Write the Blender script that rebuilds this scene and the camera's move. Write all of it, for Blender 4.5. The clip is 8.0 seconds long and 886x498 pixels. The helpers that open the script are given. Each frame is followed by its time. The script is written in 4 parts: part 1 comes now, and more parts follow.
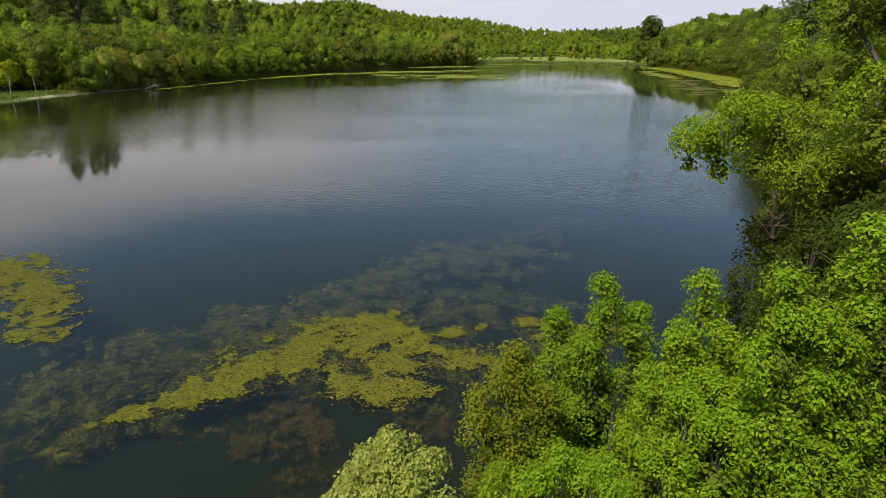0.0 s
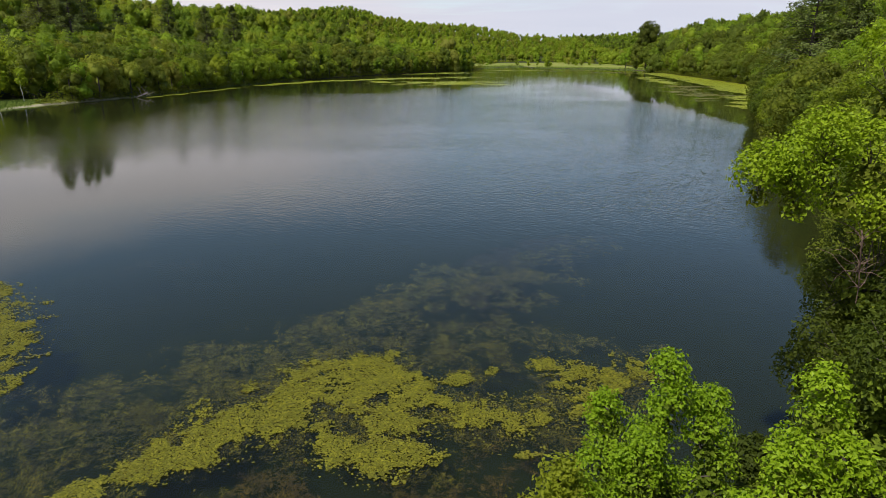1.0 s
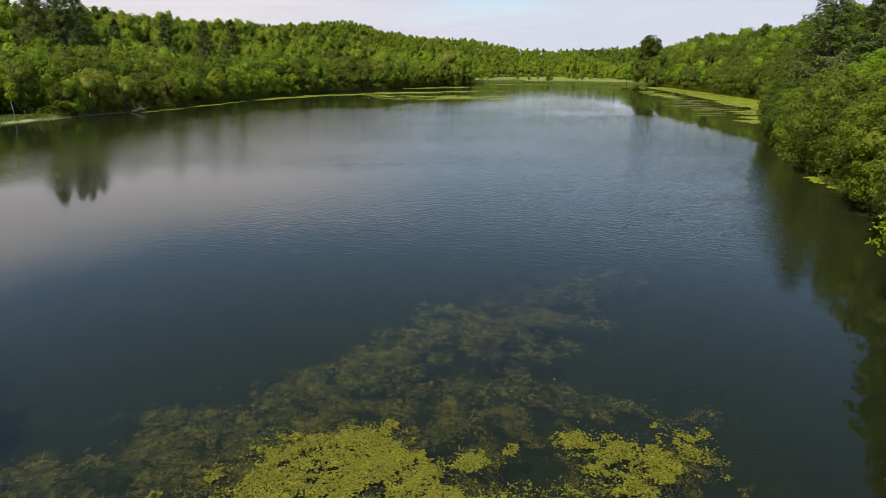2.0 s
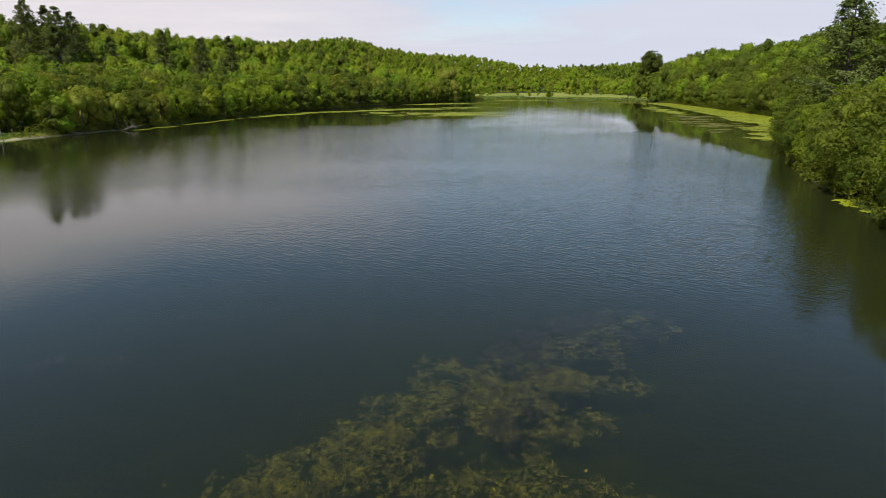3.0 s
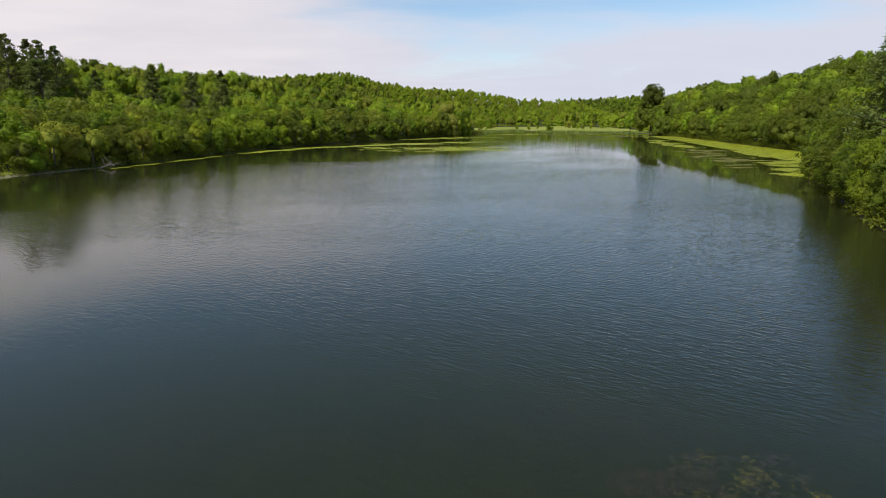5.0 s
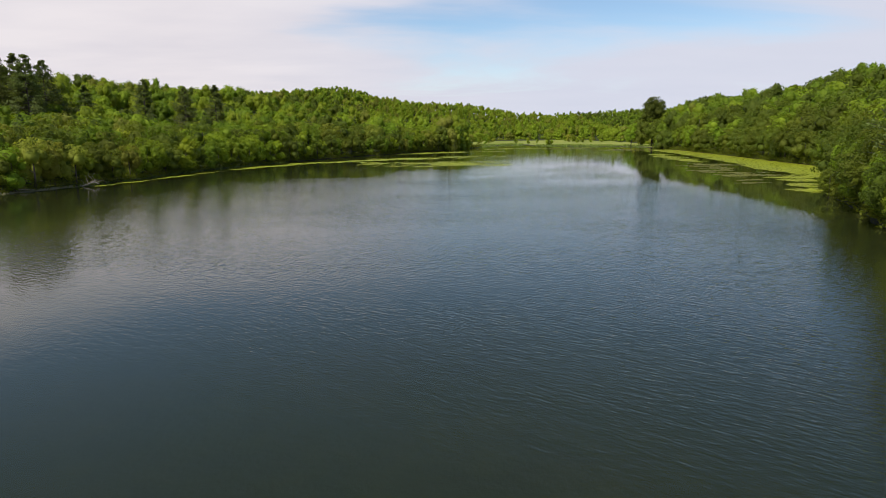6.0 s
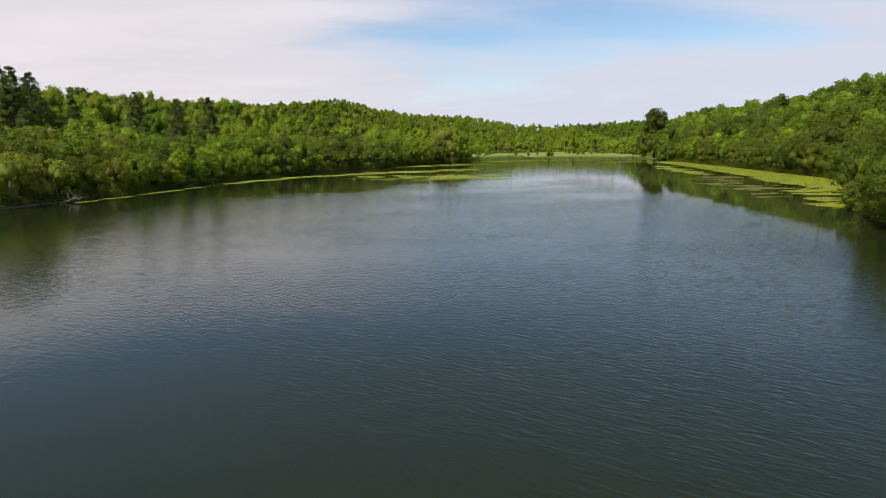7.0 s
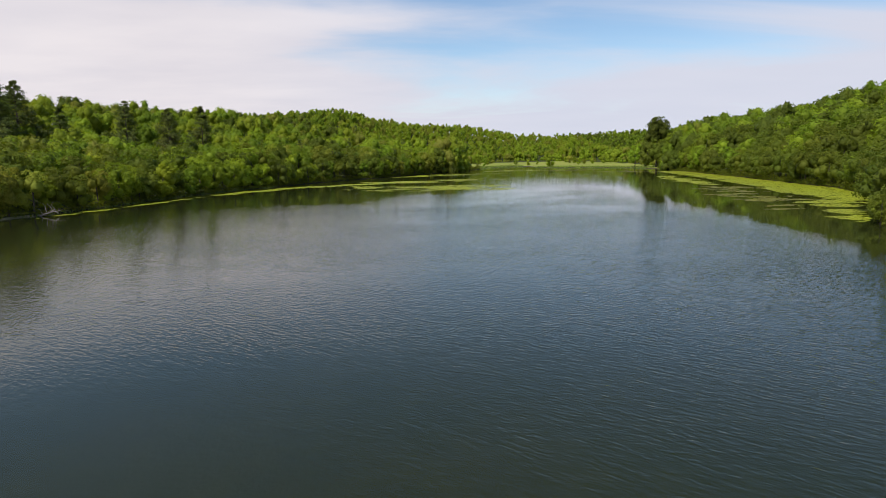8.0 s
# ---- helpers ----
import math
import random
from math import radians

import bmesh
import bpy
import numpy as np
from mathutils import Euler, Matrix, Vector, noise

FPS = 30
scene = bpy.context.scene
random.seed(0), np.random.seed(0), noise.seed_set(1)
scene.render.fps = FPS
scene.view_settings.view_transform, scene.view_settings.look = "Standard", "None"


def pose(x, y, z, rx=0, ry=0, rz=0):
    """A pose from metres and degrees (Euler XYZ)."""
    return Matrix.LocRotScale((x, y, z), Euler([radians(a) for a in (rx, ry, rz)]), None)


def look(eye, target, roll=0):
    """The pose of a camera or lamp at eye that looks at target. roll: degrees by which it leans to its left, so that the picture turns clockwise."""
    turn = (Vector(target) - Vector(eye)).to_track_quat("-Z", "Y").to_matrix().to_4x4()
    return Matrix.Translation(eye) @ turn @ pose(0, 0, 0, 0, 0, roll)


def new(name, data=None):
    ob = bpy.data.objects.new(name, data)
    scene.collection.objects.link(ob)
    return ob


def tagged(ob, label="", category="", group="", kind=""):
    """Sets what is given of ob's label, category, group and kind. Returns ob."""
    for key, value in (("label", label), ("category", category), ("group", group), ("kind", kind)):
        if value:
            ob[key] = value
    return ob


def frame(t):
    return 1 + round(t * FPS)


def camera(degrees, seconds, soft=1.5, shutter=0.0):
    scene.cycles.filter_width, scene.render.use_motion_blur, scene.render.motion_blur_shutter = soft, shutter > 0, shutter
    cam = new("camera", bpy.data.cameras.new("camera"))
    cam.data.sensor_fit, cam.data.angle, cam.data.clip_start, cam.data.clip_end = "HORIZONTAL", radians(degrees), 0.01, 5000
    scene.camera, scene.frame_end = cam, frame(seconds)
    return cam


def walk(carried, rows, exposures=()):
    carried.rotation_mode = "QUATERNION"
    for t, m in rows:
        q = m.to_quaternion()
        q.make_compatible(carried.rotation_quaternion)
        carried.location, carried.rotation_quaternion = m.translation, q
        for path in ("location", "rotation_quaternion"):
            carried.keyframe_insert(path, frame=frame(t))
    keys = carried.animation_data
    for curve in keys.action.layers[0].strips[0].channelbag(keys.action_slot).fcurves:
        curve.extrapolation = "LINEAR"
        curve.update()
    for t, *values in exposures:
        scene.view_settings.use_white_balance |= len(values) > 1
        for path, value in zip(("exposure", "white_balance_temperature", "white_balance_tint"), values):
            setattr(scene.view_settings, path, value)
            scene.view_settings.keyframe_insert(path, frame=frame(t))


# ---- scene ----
cam = camera(70.0, 8.0, soft=0.8)
PATH = [
    (0, (0.433, 0.5, 13.692), (0.433, 2.401, 13.072), 0.1),
    (0.5, (0.263, 2.379, 13.71), (0.269, 4.282, 13.096), -0.1),
    (1, (0.091, 4.511, 13.702), (0.1, 6.418, 13.099), -0.1),
    (1.5, (-0.08, 6.949, 13.632), (-0.071, 8.862, 13.048), -0.1),
    (3, (-0.251, 15.546, 13.519), (-0.242, 17.478, 13.002), -0.3),
    (3.5, (-0.189, 18.713, 13.466), (-0.18, 20.652, 12.975), -0.4),
    (4, (-0.474, 22.016, 13.394), (-0.461, 23.96, 12.928), -0.5),
    (4.5, (-0.577, 25.543, 13.328), (-0.563, 27.494, 12.887), -0.5),
    (6, (-0.351, 36.683, 13.33), (-0.333, 38.648, 12.955), -0.8),
    (6.5, (-0.171, 40.598, 13.346), (-0.151, 42.565, 12.99), -0.9),
    (7, (-0.057, 44.562, 13.37), (-0.037, 46.533, 13.032), -1.0),
    (7.5, (0.141, 48.518, 13.375), (0.162, 50.492, 13.054), -1.1),
    (8, (0.47, 52.594, 13.345), (0.492, 54.569, 13.036), -1.1),
]
walk(cam, [(t, look(eye, target, roll)) for t, eye, target, roll in PATH])

# ---- light ----
SUN_ELEVATION, SUN_AZIMUTH = 54.0, 222.0   # azimuth clockwise from +y, where the sun stands
world = bpy.data.worlds.new("sky")
scene.world = world
world.use_nodes = True


def build_sky():
    nt = world.node_tree
    nt.nodes.clear()
    N = nt.nodes.new
    L = nt.links.new
    out = N("ShaderNodeOutputWorld")
    back = N("ShaderNodeBackground")
    sky = N("ShaderNodeTexSky")
    sky.sky_type = "NISHITA"
    sky.sun_disc = False
    sky.sun_elevation = radians(SUN_ELEVATION)
    sky.sun_rotation = radians(SUN_AZIMUTH)
    sky.air_density, sky.dust_density, sky.ozone_density = 1.0, 0.0, 3.4
    coord = N("ShaderNodeTexCoord")
    sep = N("ShaderNodeSeparateXYZ")
    L(coord.outputs["Generated"], sep.inputs[0])
    zz = N("ShaderNodeMath"); zz.operation = "MAXIMUM"; zz.inputs[1].default_value = 0.0
    L(sep.outputs["Z"], zz.inputs[0])
    den = N("ShaderNodeMath"); den.operation = "ADD"; den.inputs[1].default_value = 0.10
    L(zz.outputs[0], den.inputs[0])
    dx = N("ShaderNodeMath"); dx.operation = "DIVIDE"
    dy = N("ShaderNodeMath"); dy.operation = "DIVIDE"
    L(sep.outputs["X"], dx.inputs[0]); L(den.outputs[0], dx.inputs[1])
    L(sep.outputs["Y"], dy.inputs[0]); L(den.outputs[0], dy.inputs[1])
    comb = N("ShaderNodeCombineXYZ")
    L(dx.outputs[0], comb.inputs[0]); L(dy.outputs[0], comb.inputs[1])
    mp = N("ShaderNodeMapping")
    mp.inputs["Location"].default_value = CLOUD_SHIFT
    mp.inputs["Rotation"].default_value = (0, 0, radians(-28))
    mp.inputs["Scale"].default_value = (0.34, 0.50, 1)
    L(comb.outputs[0], mp.inputs[0])
    n1 = N("ShaderNodeTexNoise")
    n1.inputs["Scale"].default_value = 1.0
    n1.inputs["Detail"].default_value = 7
    n1.inputs["Roughness"].default_value = 0.52
    n1.inputs["Distortion"].default_value = 0.5
    L(mp.outputs[0], n1.inputs["Vector"])
    # cloud cover thins out overhead
    thin = N("ShaderNodeMath"); thin.operation = "MULTIPLY_ADD"
    thin.inputs[1].default_value = -2.5; thin.inputs[2].default_value = CLOUD_COVER
    L(zz.outputs[0], thin.inputs[0])
    # the cloud bank lies to the west of the lake
    bank = N("ShaderNodeMath"); bank.operation = "MULTIPLY_ADD"
    bank.inputs[1].default_value = CLOUD_WEST
    west = N("ShaderNodeMath"); west.operation = "MINIMUM"; west.inputs[1].default_value = 0.0
    L(sep.outputs["X"], west.inputs[0]); L(west.outputs[0], bank.inputs[0]); L(thin.outputs[0], bank.inputs[2])
    # added: cloud thickens out of view to the south, to lighten the shade
    south = N("ShaderNodeMath"); south.operation = "MULTIPLY_ADD"
    south.inputs[1].default_value = CLOUD_SOUTH_FILL
    L(sep.outputs["Y"], south.inputs[0]); L(bank.outputs[0], south.inputs[2])
    add = N("ShaderNodeMath"); add.operation = "ADD"
    L(n1.outputs["Fac"], add.inputs[0]); L(south.outputs[0], add.inputs[1])
    ramp = N("ShaderNodeMapRange")
    ramp.interpolation_type = "SMOOTHSTEP"
    ramp.inputs["From Min"].default_value = 0.50
    ramp.inputs["From Max"].default_value = 0.82
    L(add.outputs[0], ramp.inputs["Value"])
    # haze near the horizon
    haze = N("ShaderNodeMapRange")
    haze.inputs["From Min"].default_value = 0.0
    haze.inputs["From Max"].default_value = 0.13
    haze.inputs["To Min"].default_value = 0.97
    haze.inputs["To Max"].default_value = 0.0
    L(zz.outputs[0], haze.inputs["Value"])
    mx = N("ShaderNodeMath"); mx.operation = "MAXIMUM"
    L(ramp.outputs[0], mx.inputs[0]); L(haze.outputs[0], mx.inputs[1])
    skys = N("ShaderNodeVectorMath"); skys.operation = "SCALE"
    skys.inputs["Scale"].default_value = SKY_STRENGTH
    L(sky.outputs[0], skys.inputs[0])
    tone = N("ShaderNodeTexNoise")
    tone.inputs["Scale"].default_value = 2.2; tone.inputs["Detail"].default_value = 5
    L(mp.outputs[0], tone.inputs["Vector"])
    cl = N("ShaderNodeValToRGB")
    cl.color_ramp.elements[0].position, cl.color_ramp.elements[0].color = 0.3, (0.71, 0.68, 0.74, 1)
    cl.color_ramp.elements[1].position, cl.color_ramp.elements[1].color = 0.65, (0.84, 0.79, 0.82, 1)
    L(tone.outputs["Fac"], cl.inputs[0])
    mix = N("ShaderNodeMix"); mix.data_type = "RGBA"
    # the veil is thinner and bluer in the east
    east = N("ShaderNodeMapRange"); east.interpolation_type = "SMOOTHSTEP"
    east.inputs["From Min"].default_value, east.inputs["From Max"].default_value = -0.40, 0.20
    east.inputs["To Max"].default_value = 0.8
    L(sep.outputs["X"], east.inputs["Value"])
    veil = N("ShaderNodeMix"); veil.data_type = "RGBA"
    veil.inputs["B"].default_value = (0.65, 0.69, 0.82, 1)
    L(east.outputs[0], veil.inputs["Factor"]); L(cl.outputs[0], veil.inputs["A"])
    L(mx.outputs[0], mix.inputs["Factor"]); L(skys.outputs[0], mix.inputs["A"]); L(veil.outputs["Result"], mix.inputs["B"])
    L(mix.outputs["Result"], back.inputs["Color"])
    back.inputs["Strength"].default_value = 1.0
    L(back.outputs[0], out.inputs[0])


SKY_STRENGTH = 0.128
CLOUD_COVER = 0.88
CLOUD_WEST = -0.55
CLOUD_SOUTH_FILL = -0.35
CLOUD_SHIFT = (4.1, 1.3, 0.0)
build_sky()

sun = new("sun", bpy.data.lights.new("sun", "SUN"))
sun.data.energy, sun.data.angle, sun.data.color = 5.0, radians(0.6), (1.0, 0.95, 0.86)
a, e = radians(SUN_AZIMUTH), radians(SUN_ELEVATION)
sun.matrix_world = look((0, 0, 60), (-math.sin(a) * math.cos(e), -math.cos(a) * math.cos(e), 60 - math.sin(e)))
scene.view_settings.exposure = 0.0


# ---- materials ----
class Mat:
    """A node material with a Principled shader and shorthand for its nodes."""

    def __init__(self, name):
        self.m = bpy.data.materials.new(name)
        self.m.use_nodes = True
        self.nt = self.m.node_tree
        self.bsdf = self.nt.nodes["Principled BSDF"]
        self.out = self.nt.nodes["Material Output"]

    def n(self, kind, **values):
        node = self.nt.nodes.new(kind)
        for key, value in values.items():
            node.inputs[key.replace("_", " ")].default_value = value
        return node

    def l(self, a, b):
        self.nt.links.new(a, b)

    def noise(self, scale, detail=4, rough=0.55, stretch=(1, 1, 1), space="Object"):
        c = self.n("ShaderNodeTexCoord")
        mp = self.n("ShaderNodeMapping", Scale=stretch)
        self.l(c.outputs[space], mp.inputs[0])
        t = self.n("ShaderNodeTexNoise", Scale=scale, Detail=detail, Roughness=rough)
        self.l(mp.outputs[0], t.inputs["Vector"])
        return t.outputs["Fac"]

    def ramp(self, fac, *stops):
        r = self.n("ShaderNodeValToRGB")
        els = r.color_ramp.elements
        while len(els) < len(stops):
            els.new(0.5)
        for el, (p, c) in zip(els, stops):
            el.position, el.color = p, (*c, 1)
        self.l(fac, r.inputs[0])
        return r.outputs[0]

    def mix(self, fac, x, y, mode="MIX"):
        m = self.n("ShaderNodeMix")
        m.data_type, m.blend_type = "RGBA", mode
        for value, key in ((fac, "Factor"), (x, "A"), (y, "B")):
            if hasattr(value, "is_linked"):
                self.l(value, m.inputs[key])
            else:
                m.inputs[key].default_value = value if key == "Factor" else (*value, 1)
        return m.outputs["Result"]

    def bump(self, height, strength, distance):
        b = self.n("ShaderNodeBump", Strength=strength, Distance=distance)
        self.l(height, b.inputs["Height"])
        return b.outputs[0]


def leaf_material(name, dark, mid, light, through_light=0.48, rough=0.62, world_scale=0.09, relief=0.0, spread=(0.75, 1.2), hues=(0.488, 0.514)):
    k = Mat(name)
    geo = k.n("ShaderNodeNewGeometry")
    info = k.n("ShaderNodeObjectInfo")
    c = k.ramp(geo.outputs["Random Per Island"], (0.0, dark), (0.5, mid), (1.0, light))
    # broad differences from tree to tree and bough to bough
    patch = k.noise(world_scale * 9, 2)
    c = k.mix(k.ramp(patch, (0.35, (0, 0, 0)), (0.7, (0.3, 0.3, 0.3))), c, light)
    broad = k.noise(world_scale, 2)
    c = k.mix(k.ramp(broad, (0.42, (0, 0, 0)), (0.66, (0.38, 0.38, 0.38))), c, (light[0] * 1.05, light[1] * 0.92, light[2] * 1.2))
    hsv = k.n("ShaderNodeHueSaturation")
    h = k.n("ShaderNodeMapRange"); h.inputs["To Min"].default_value, h.inputs["To Max"].default_value = hues
    v = k.n("ShaderNodeMapRange"); v.inputs["To Min"].default_value, v.inputs["To Max"].default_value = spread
    k.l(info.outputs["Random"], h.inputs[0])
    w = k.n("ShaderNodeTexWhiteNoise"); w.noise_dimensions = "1D"
    k.l(info.outputs["Random"], w.inputs["W"])
    k.l(w.outputs["Value"], v.inputs[0])
    k.l(h.outputs[0], hsv.inputs["Hue"]); k.l(v.outputs[0], hsv.inputs["Value"]); k.l(c, hsv.inputs["Color"])
    col = hsv.outputs[0]
    k.l(col, k.bsdf.inputs["Base Color"])
    k.bsdf.inputs["Roughness"].default_value = rough
    k.bsdf.inputs["Specular IOR Level"].default_value = 0.18
    if relief:
        # the broken surface of many small leaves
        k.l(k.bump(k.noise(1.7, 3, 0.7), relief, 0.45), k.bsdf.inputs["Normal"])
    tr = k.n("ShaderNodeBsdfTranslucent")
    warm = k.mix(1.0, col, (1.25, 1.2, 0.5), "MULTIPLY")
    k.l(warm, tr.inputs["Color"])
    ms = k.n("ShaderNodeMixShader")
    ms.inputs[0].default_value = through_light
    k.l(k.bsdf.outputs[0], ms.inputs[1]); k.l(tr.outputs[0], ms.inputs[2])
    k.l(ms.outputs[0], k.out.inputs[0])
    return k.m


LEAF = [
    leaf_material("foliage_green", (0.158, 0.229, 0.014), (0.199, 0.288, 0.018), (0.252, 0.341, 0.024), relief=0.5),
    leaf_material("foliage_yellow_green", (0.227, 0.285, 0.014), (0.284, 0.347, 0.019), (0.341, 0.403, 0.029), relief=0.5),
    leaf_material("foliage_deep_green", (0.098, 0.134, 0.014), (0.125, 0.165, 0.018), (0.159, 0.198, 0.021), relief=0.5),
    leaf_material("foliage_olive", (0.208, 0.236, 0.024), (0.259, 0.283, 0.032), (0.316, 0.329, 0.045), relief=0.5),
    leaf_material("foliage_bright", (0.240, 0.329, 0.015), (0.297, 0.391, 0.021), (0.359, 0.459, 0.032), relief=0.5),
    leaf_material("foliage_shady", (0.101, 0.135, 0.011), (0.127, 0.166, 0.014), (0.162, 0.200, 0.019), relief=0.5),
]
LEAF_NEAR = leaf_material("foliage_near", (0.155, 0.230, 0.007), (0.225, 0.325, 0.010), (0.310, 0.415, 0.020), 0.42, 0.5, 0.2, spread=(0.94, 1.16), hues=(0.498, 0.512))
LEAF_PALE = leaf_material("foliage_pale", (0.230, 0.290, 0.028), (0.340, 0.390, 0.050), (0.460, 0.490, 0.130), 0.35, 0.4, 0.2)
# darkened leaf green: the shade inside the crowns put into colour
LEAF_INNER_SHADE = leaf_material("foliage_inner_shade", (0.100, 0.140, 0.010), (0.130, 0.175, 0.012), (0.160, 0.205, 0.015), 0.3, 0.8, relief=0.5)
# the round tree's own dark leaf; on the bank trees it paints shade
LEAF_DARK_AND_SHADE = leaf_material("foliage_dark_and_shade", (0.058, 0.080, 0.010), (0.075, 0.102, 0.012), (0.098, 0.126, 0.014), relief=0.5)
NEEDLES = leaf_material("needles", (0.080, 0.110, 0.026), (0.120, 0.155, 0.036), (0.170, 0.205, 0.050), 0.35, 0.6)


def bark_material(name, dark, light):
    k = Mat(name)
    f = k.noise(9, 6, 0.6, (1, 1, 0.18))
    k.l(k.ramp(f, (0.3, dark), (0.7, light)), k.bsdf.inputs["Base Color"])
    k.bsdf.inputs["Roughness"].default_value = 0.9
    k.l(k.bump(f, 0.8, 0.03), k.bsdf.inputs["Normal"])
    return k.m


BARK = bark_material("bark", (0.030, 0.024, 0.018), (0.115, 0.095, 0.075))
DEADWOOD = bark_material("dead_wood", (0.17, 0.14, 0.11), (0.42, 0.37, 0.31))
TWIG = bark_material("dead_twig", (0.08, 0.050, 0.036), (0.21, 0.14, 0.10))


def ground_material(name, stops, scale, relief):
    k = Mat(name)
    f1, f2 = k.noise(scale, 6, 0.6), k.noise(scale * 0.07, 3)
    both = k.mix(0.45, k.ramp(f1, *stops), k.ramp(f2, *stops))
    k.l(both, k.bsdf.inputs["Base Color"])
    k.bsdf.inputs["Roughness"].default_value = 0.95
    k.bsdf.inputs["Specular IOR Level"].default_value = 0.15
    k.l(k.bump(f1, 0.7, relief), k.bsdf.inputs["Normal"])
    return k.m


FOREST_FLOOR = ground_material("forest_floor", [(0.3, (0.022, 0.026, 0.010)), (0.55, (0.05, 0.06, 0.018)), (0.75, (0.07, 0.095, 0.022))], 0.8, 0.2)
MARSH_GRASS = ground_material("marsh_grass", [(0.3, (0.14, 0.17, 0.025)), (0.5, (0.21, 0.235, 0.042)), (0.72, (0.28, 0.28, 0.07))], 0.35, 0.15)
LAKE_BED = ground_material("lake_bed", [(0.3, (0.006, 0.009, 0.004)), (0.55, (0.010, 0.014, 0.005)), (0.75, (0.018, 0.020, 0.006))], 0.5, 0.1)
SHORE_MUD = ground_material("shore_mud", [(0.3, (0.030, 0.028, 0.015)), (0.55, (0.055, 0.052, 0.028)), (0.75, (0.07, 0.085, 0.025))], 1.2, 0.05)
SHORE_SAND = ground_material("shore_sand", [(0.3, (0.22, 0.19, 0.12)), (0.55, (0.34, 0.31, 0.21)), (0.75, (0.22, 0.23, 0.10))], 1.2, 0.05)


def water_material():
    k = Mat("lake_water")
    k.nt.nodes.remove(k.bsdf)

    def ripple(crest, across, turn, detail):
        c = k.n("ShaderNodeTexCoord")
        mp = k.n("ShaderNodeMapping", Scale=(1 / crest, 1 / across, 1), Rotation=(0, 0, radians(turn)))
        mp.vector_type = "TEXTURE"
        k.l(c.outputs["Object"], mp.inputs[0])
        t = k.n("ShaderNodeTexNoise", Scale=1.0, Detail=detail, Roughness=0.55, Distortion=0.3)
        k.l(mp.outputs[0], t.inputs["Vector"])
        return t.outputs["Fac"]

    def math_node(op, x, y):
        m = k.n("ShaderNodeMath")
        m.operation = op
        for v, i in ((x, 0), (y, 1)):
            if hasattr(v, "is_linked"):
                k.l(v, m.inputs[i])
            else:
                m.inputs[i].default_value = v
        return m.outputs[0]

    # wind ripples: short crests half a metre apart, crossed by longer wavelets
    fine, mid, long = ripple(2.8, 6.5, -46, 1), ripple(1.15, 3.1, -40, 1), ripple(0.42, 1.0, -44, 2)
    height = math_node("ADD", math_node("ADD", math_node("MULTIPLY", fine, 0.25), math_node("MULTIPLY", mid, 1.0)), math_node("MULTIPLY", long, 0.6))
    # calmer and rougher lanes; the shores and the marsh end lie sheltered
    lanes = k.noise(0.03, 4, 0.6, (0.7, 1.6, 1))
    amp = k.n("ShaderNodeMapRange", From_Min=0.36, From_Max=0.64, To_Min=0.6, To_Max=1.0)
    k.l(lanes, amp.inputs[0])
    sep = k.n("ShaderNodeSeparateXYZ")
    c = k.n("ShaderNodeTexCoord")
    k.l(c.outputs["Object"], sep.inputs[0])
    total = amp.outputs[0]
    near = []
    for key, a, b, lo, hi in (("X", -44, 22, 0.08, 1.0), ("Y", 72, 105, 0.0, 1.0), ("Y", 40, 66, 0.03, 1.0), ("X", -92, -60, 0.15, 1.0)):
        r = k.n("ShaderNodeMapRange", From_Min=a, From_Max=b, To_Min=lo, To_Max=hi)
        r.interpolation_type = "SMOOTHSTEP"
        k.l(sep.outputs[key], r.inputs[0])
        near.append(r.outputs[0])
    # the near western cove lies calm; farther out the wind reaches almost to that shore
    for f in (math_node("MAXIMUM", near[0], near[1]), near[2], near[3]):
        total = math_node("MULTIPLY", total, f)
    # the lee of the eastern woods, which narrows towards the marsh
    lee = []
    for key, a, b, lo, hi in (("X", 44, 60, 1.0, 0.06), ("X", 84, 104, 1.0, 0.06), ("Y", 220, 330, 0.0, 1.0)):
        r = k.n("ShaderNodeMapRange", From_Min=a, From_Max=b, To_Min=lo, To_Max=hi)
        r.interpolation_type = "SMOOTHSTEP"
        k.l(sep.outputs[key], r.inputs[0])
        lee.append(r.outputs[0])
    both = math_node("ADD", math_node("MULTIPLY", lee[0], math_node("SUBTRACT", 1.0, lee[2])), math_node("MULTIPLY", lee[1], lee[2]))
    total = math_node("MULTIPLY", total, both)
    # wavelets too small to tell apart make the surface satiny where the wind reaches it
    satin = math_node("ADD", math_node("MULTIPLY", total, 0.02), 0.03)
    b = k.n("ShaderNodeBump", Distance=WAVE_HEIGHT)
    # gusts: towards the marsh end the wind touches the water only in patches
    gust = k.noise(0.02, 4, 0.6, (0.8, 1.5, 1))
    shifted = math_node("MULTIPLY_ADD", gust, 260.0)
    k.l(sep.outputs["Y"], shifted.node.inputs[2])
    calm_end = k.n("ShaderNodeMapRange", From_Min=300, From_Max=400, To_Min=1.0, To_Max=0.14)
    calm_end.interpolation_type = "SMOOTHSTEP"
    k.l(shifted, calm_end.inputs[0])
    k.l(math_node("MULTIPLY", total, calm_end.outputs[0]), b.inputs["Strength"]); k.l(height, b.inputs["Height"])
    fr = k.n("ShaderNodeFresnel", IOR=1.333)
    k.l(b.outputs[0], fr.inputs["Normal"])
    gl = k.n("ShaderNodeBsdfGlossy", Color=(1, 1, 1, 1), Roughness=0.03)
    k.l(b.outputs[0], gl.inputs["Normal"])
    k.l(satin, gl.inputs["Roughness"])
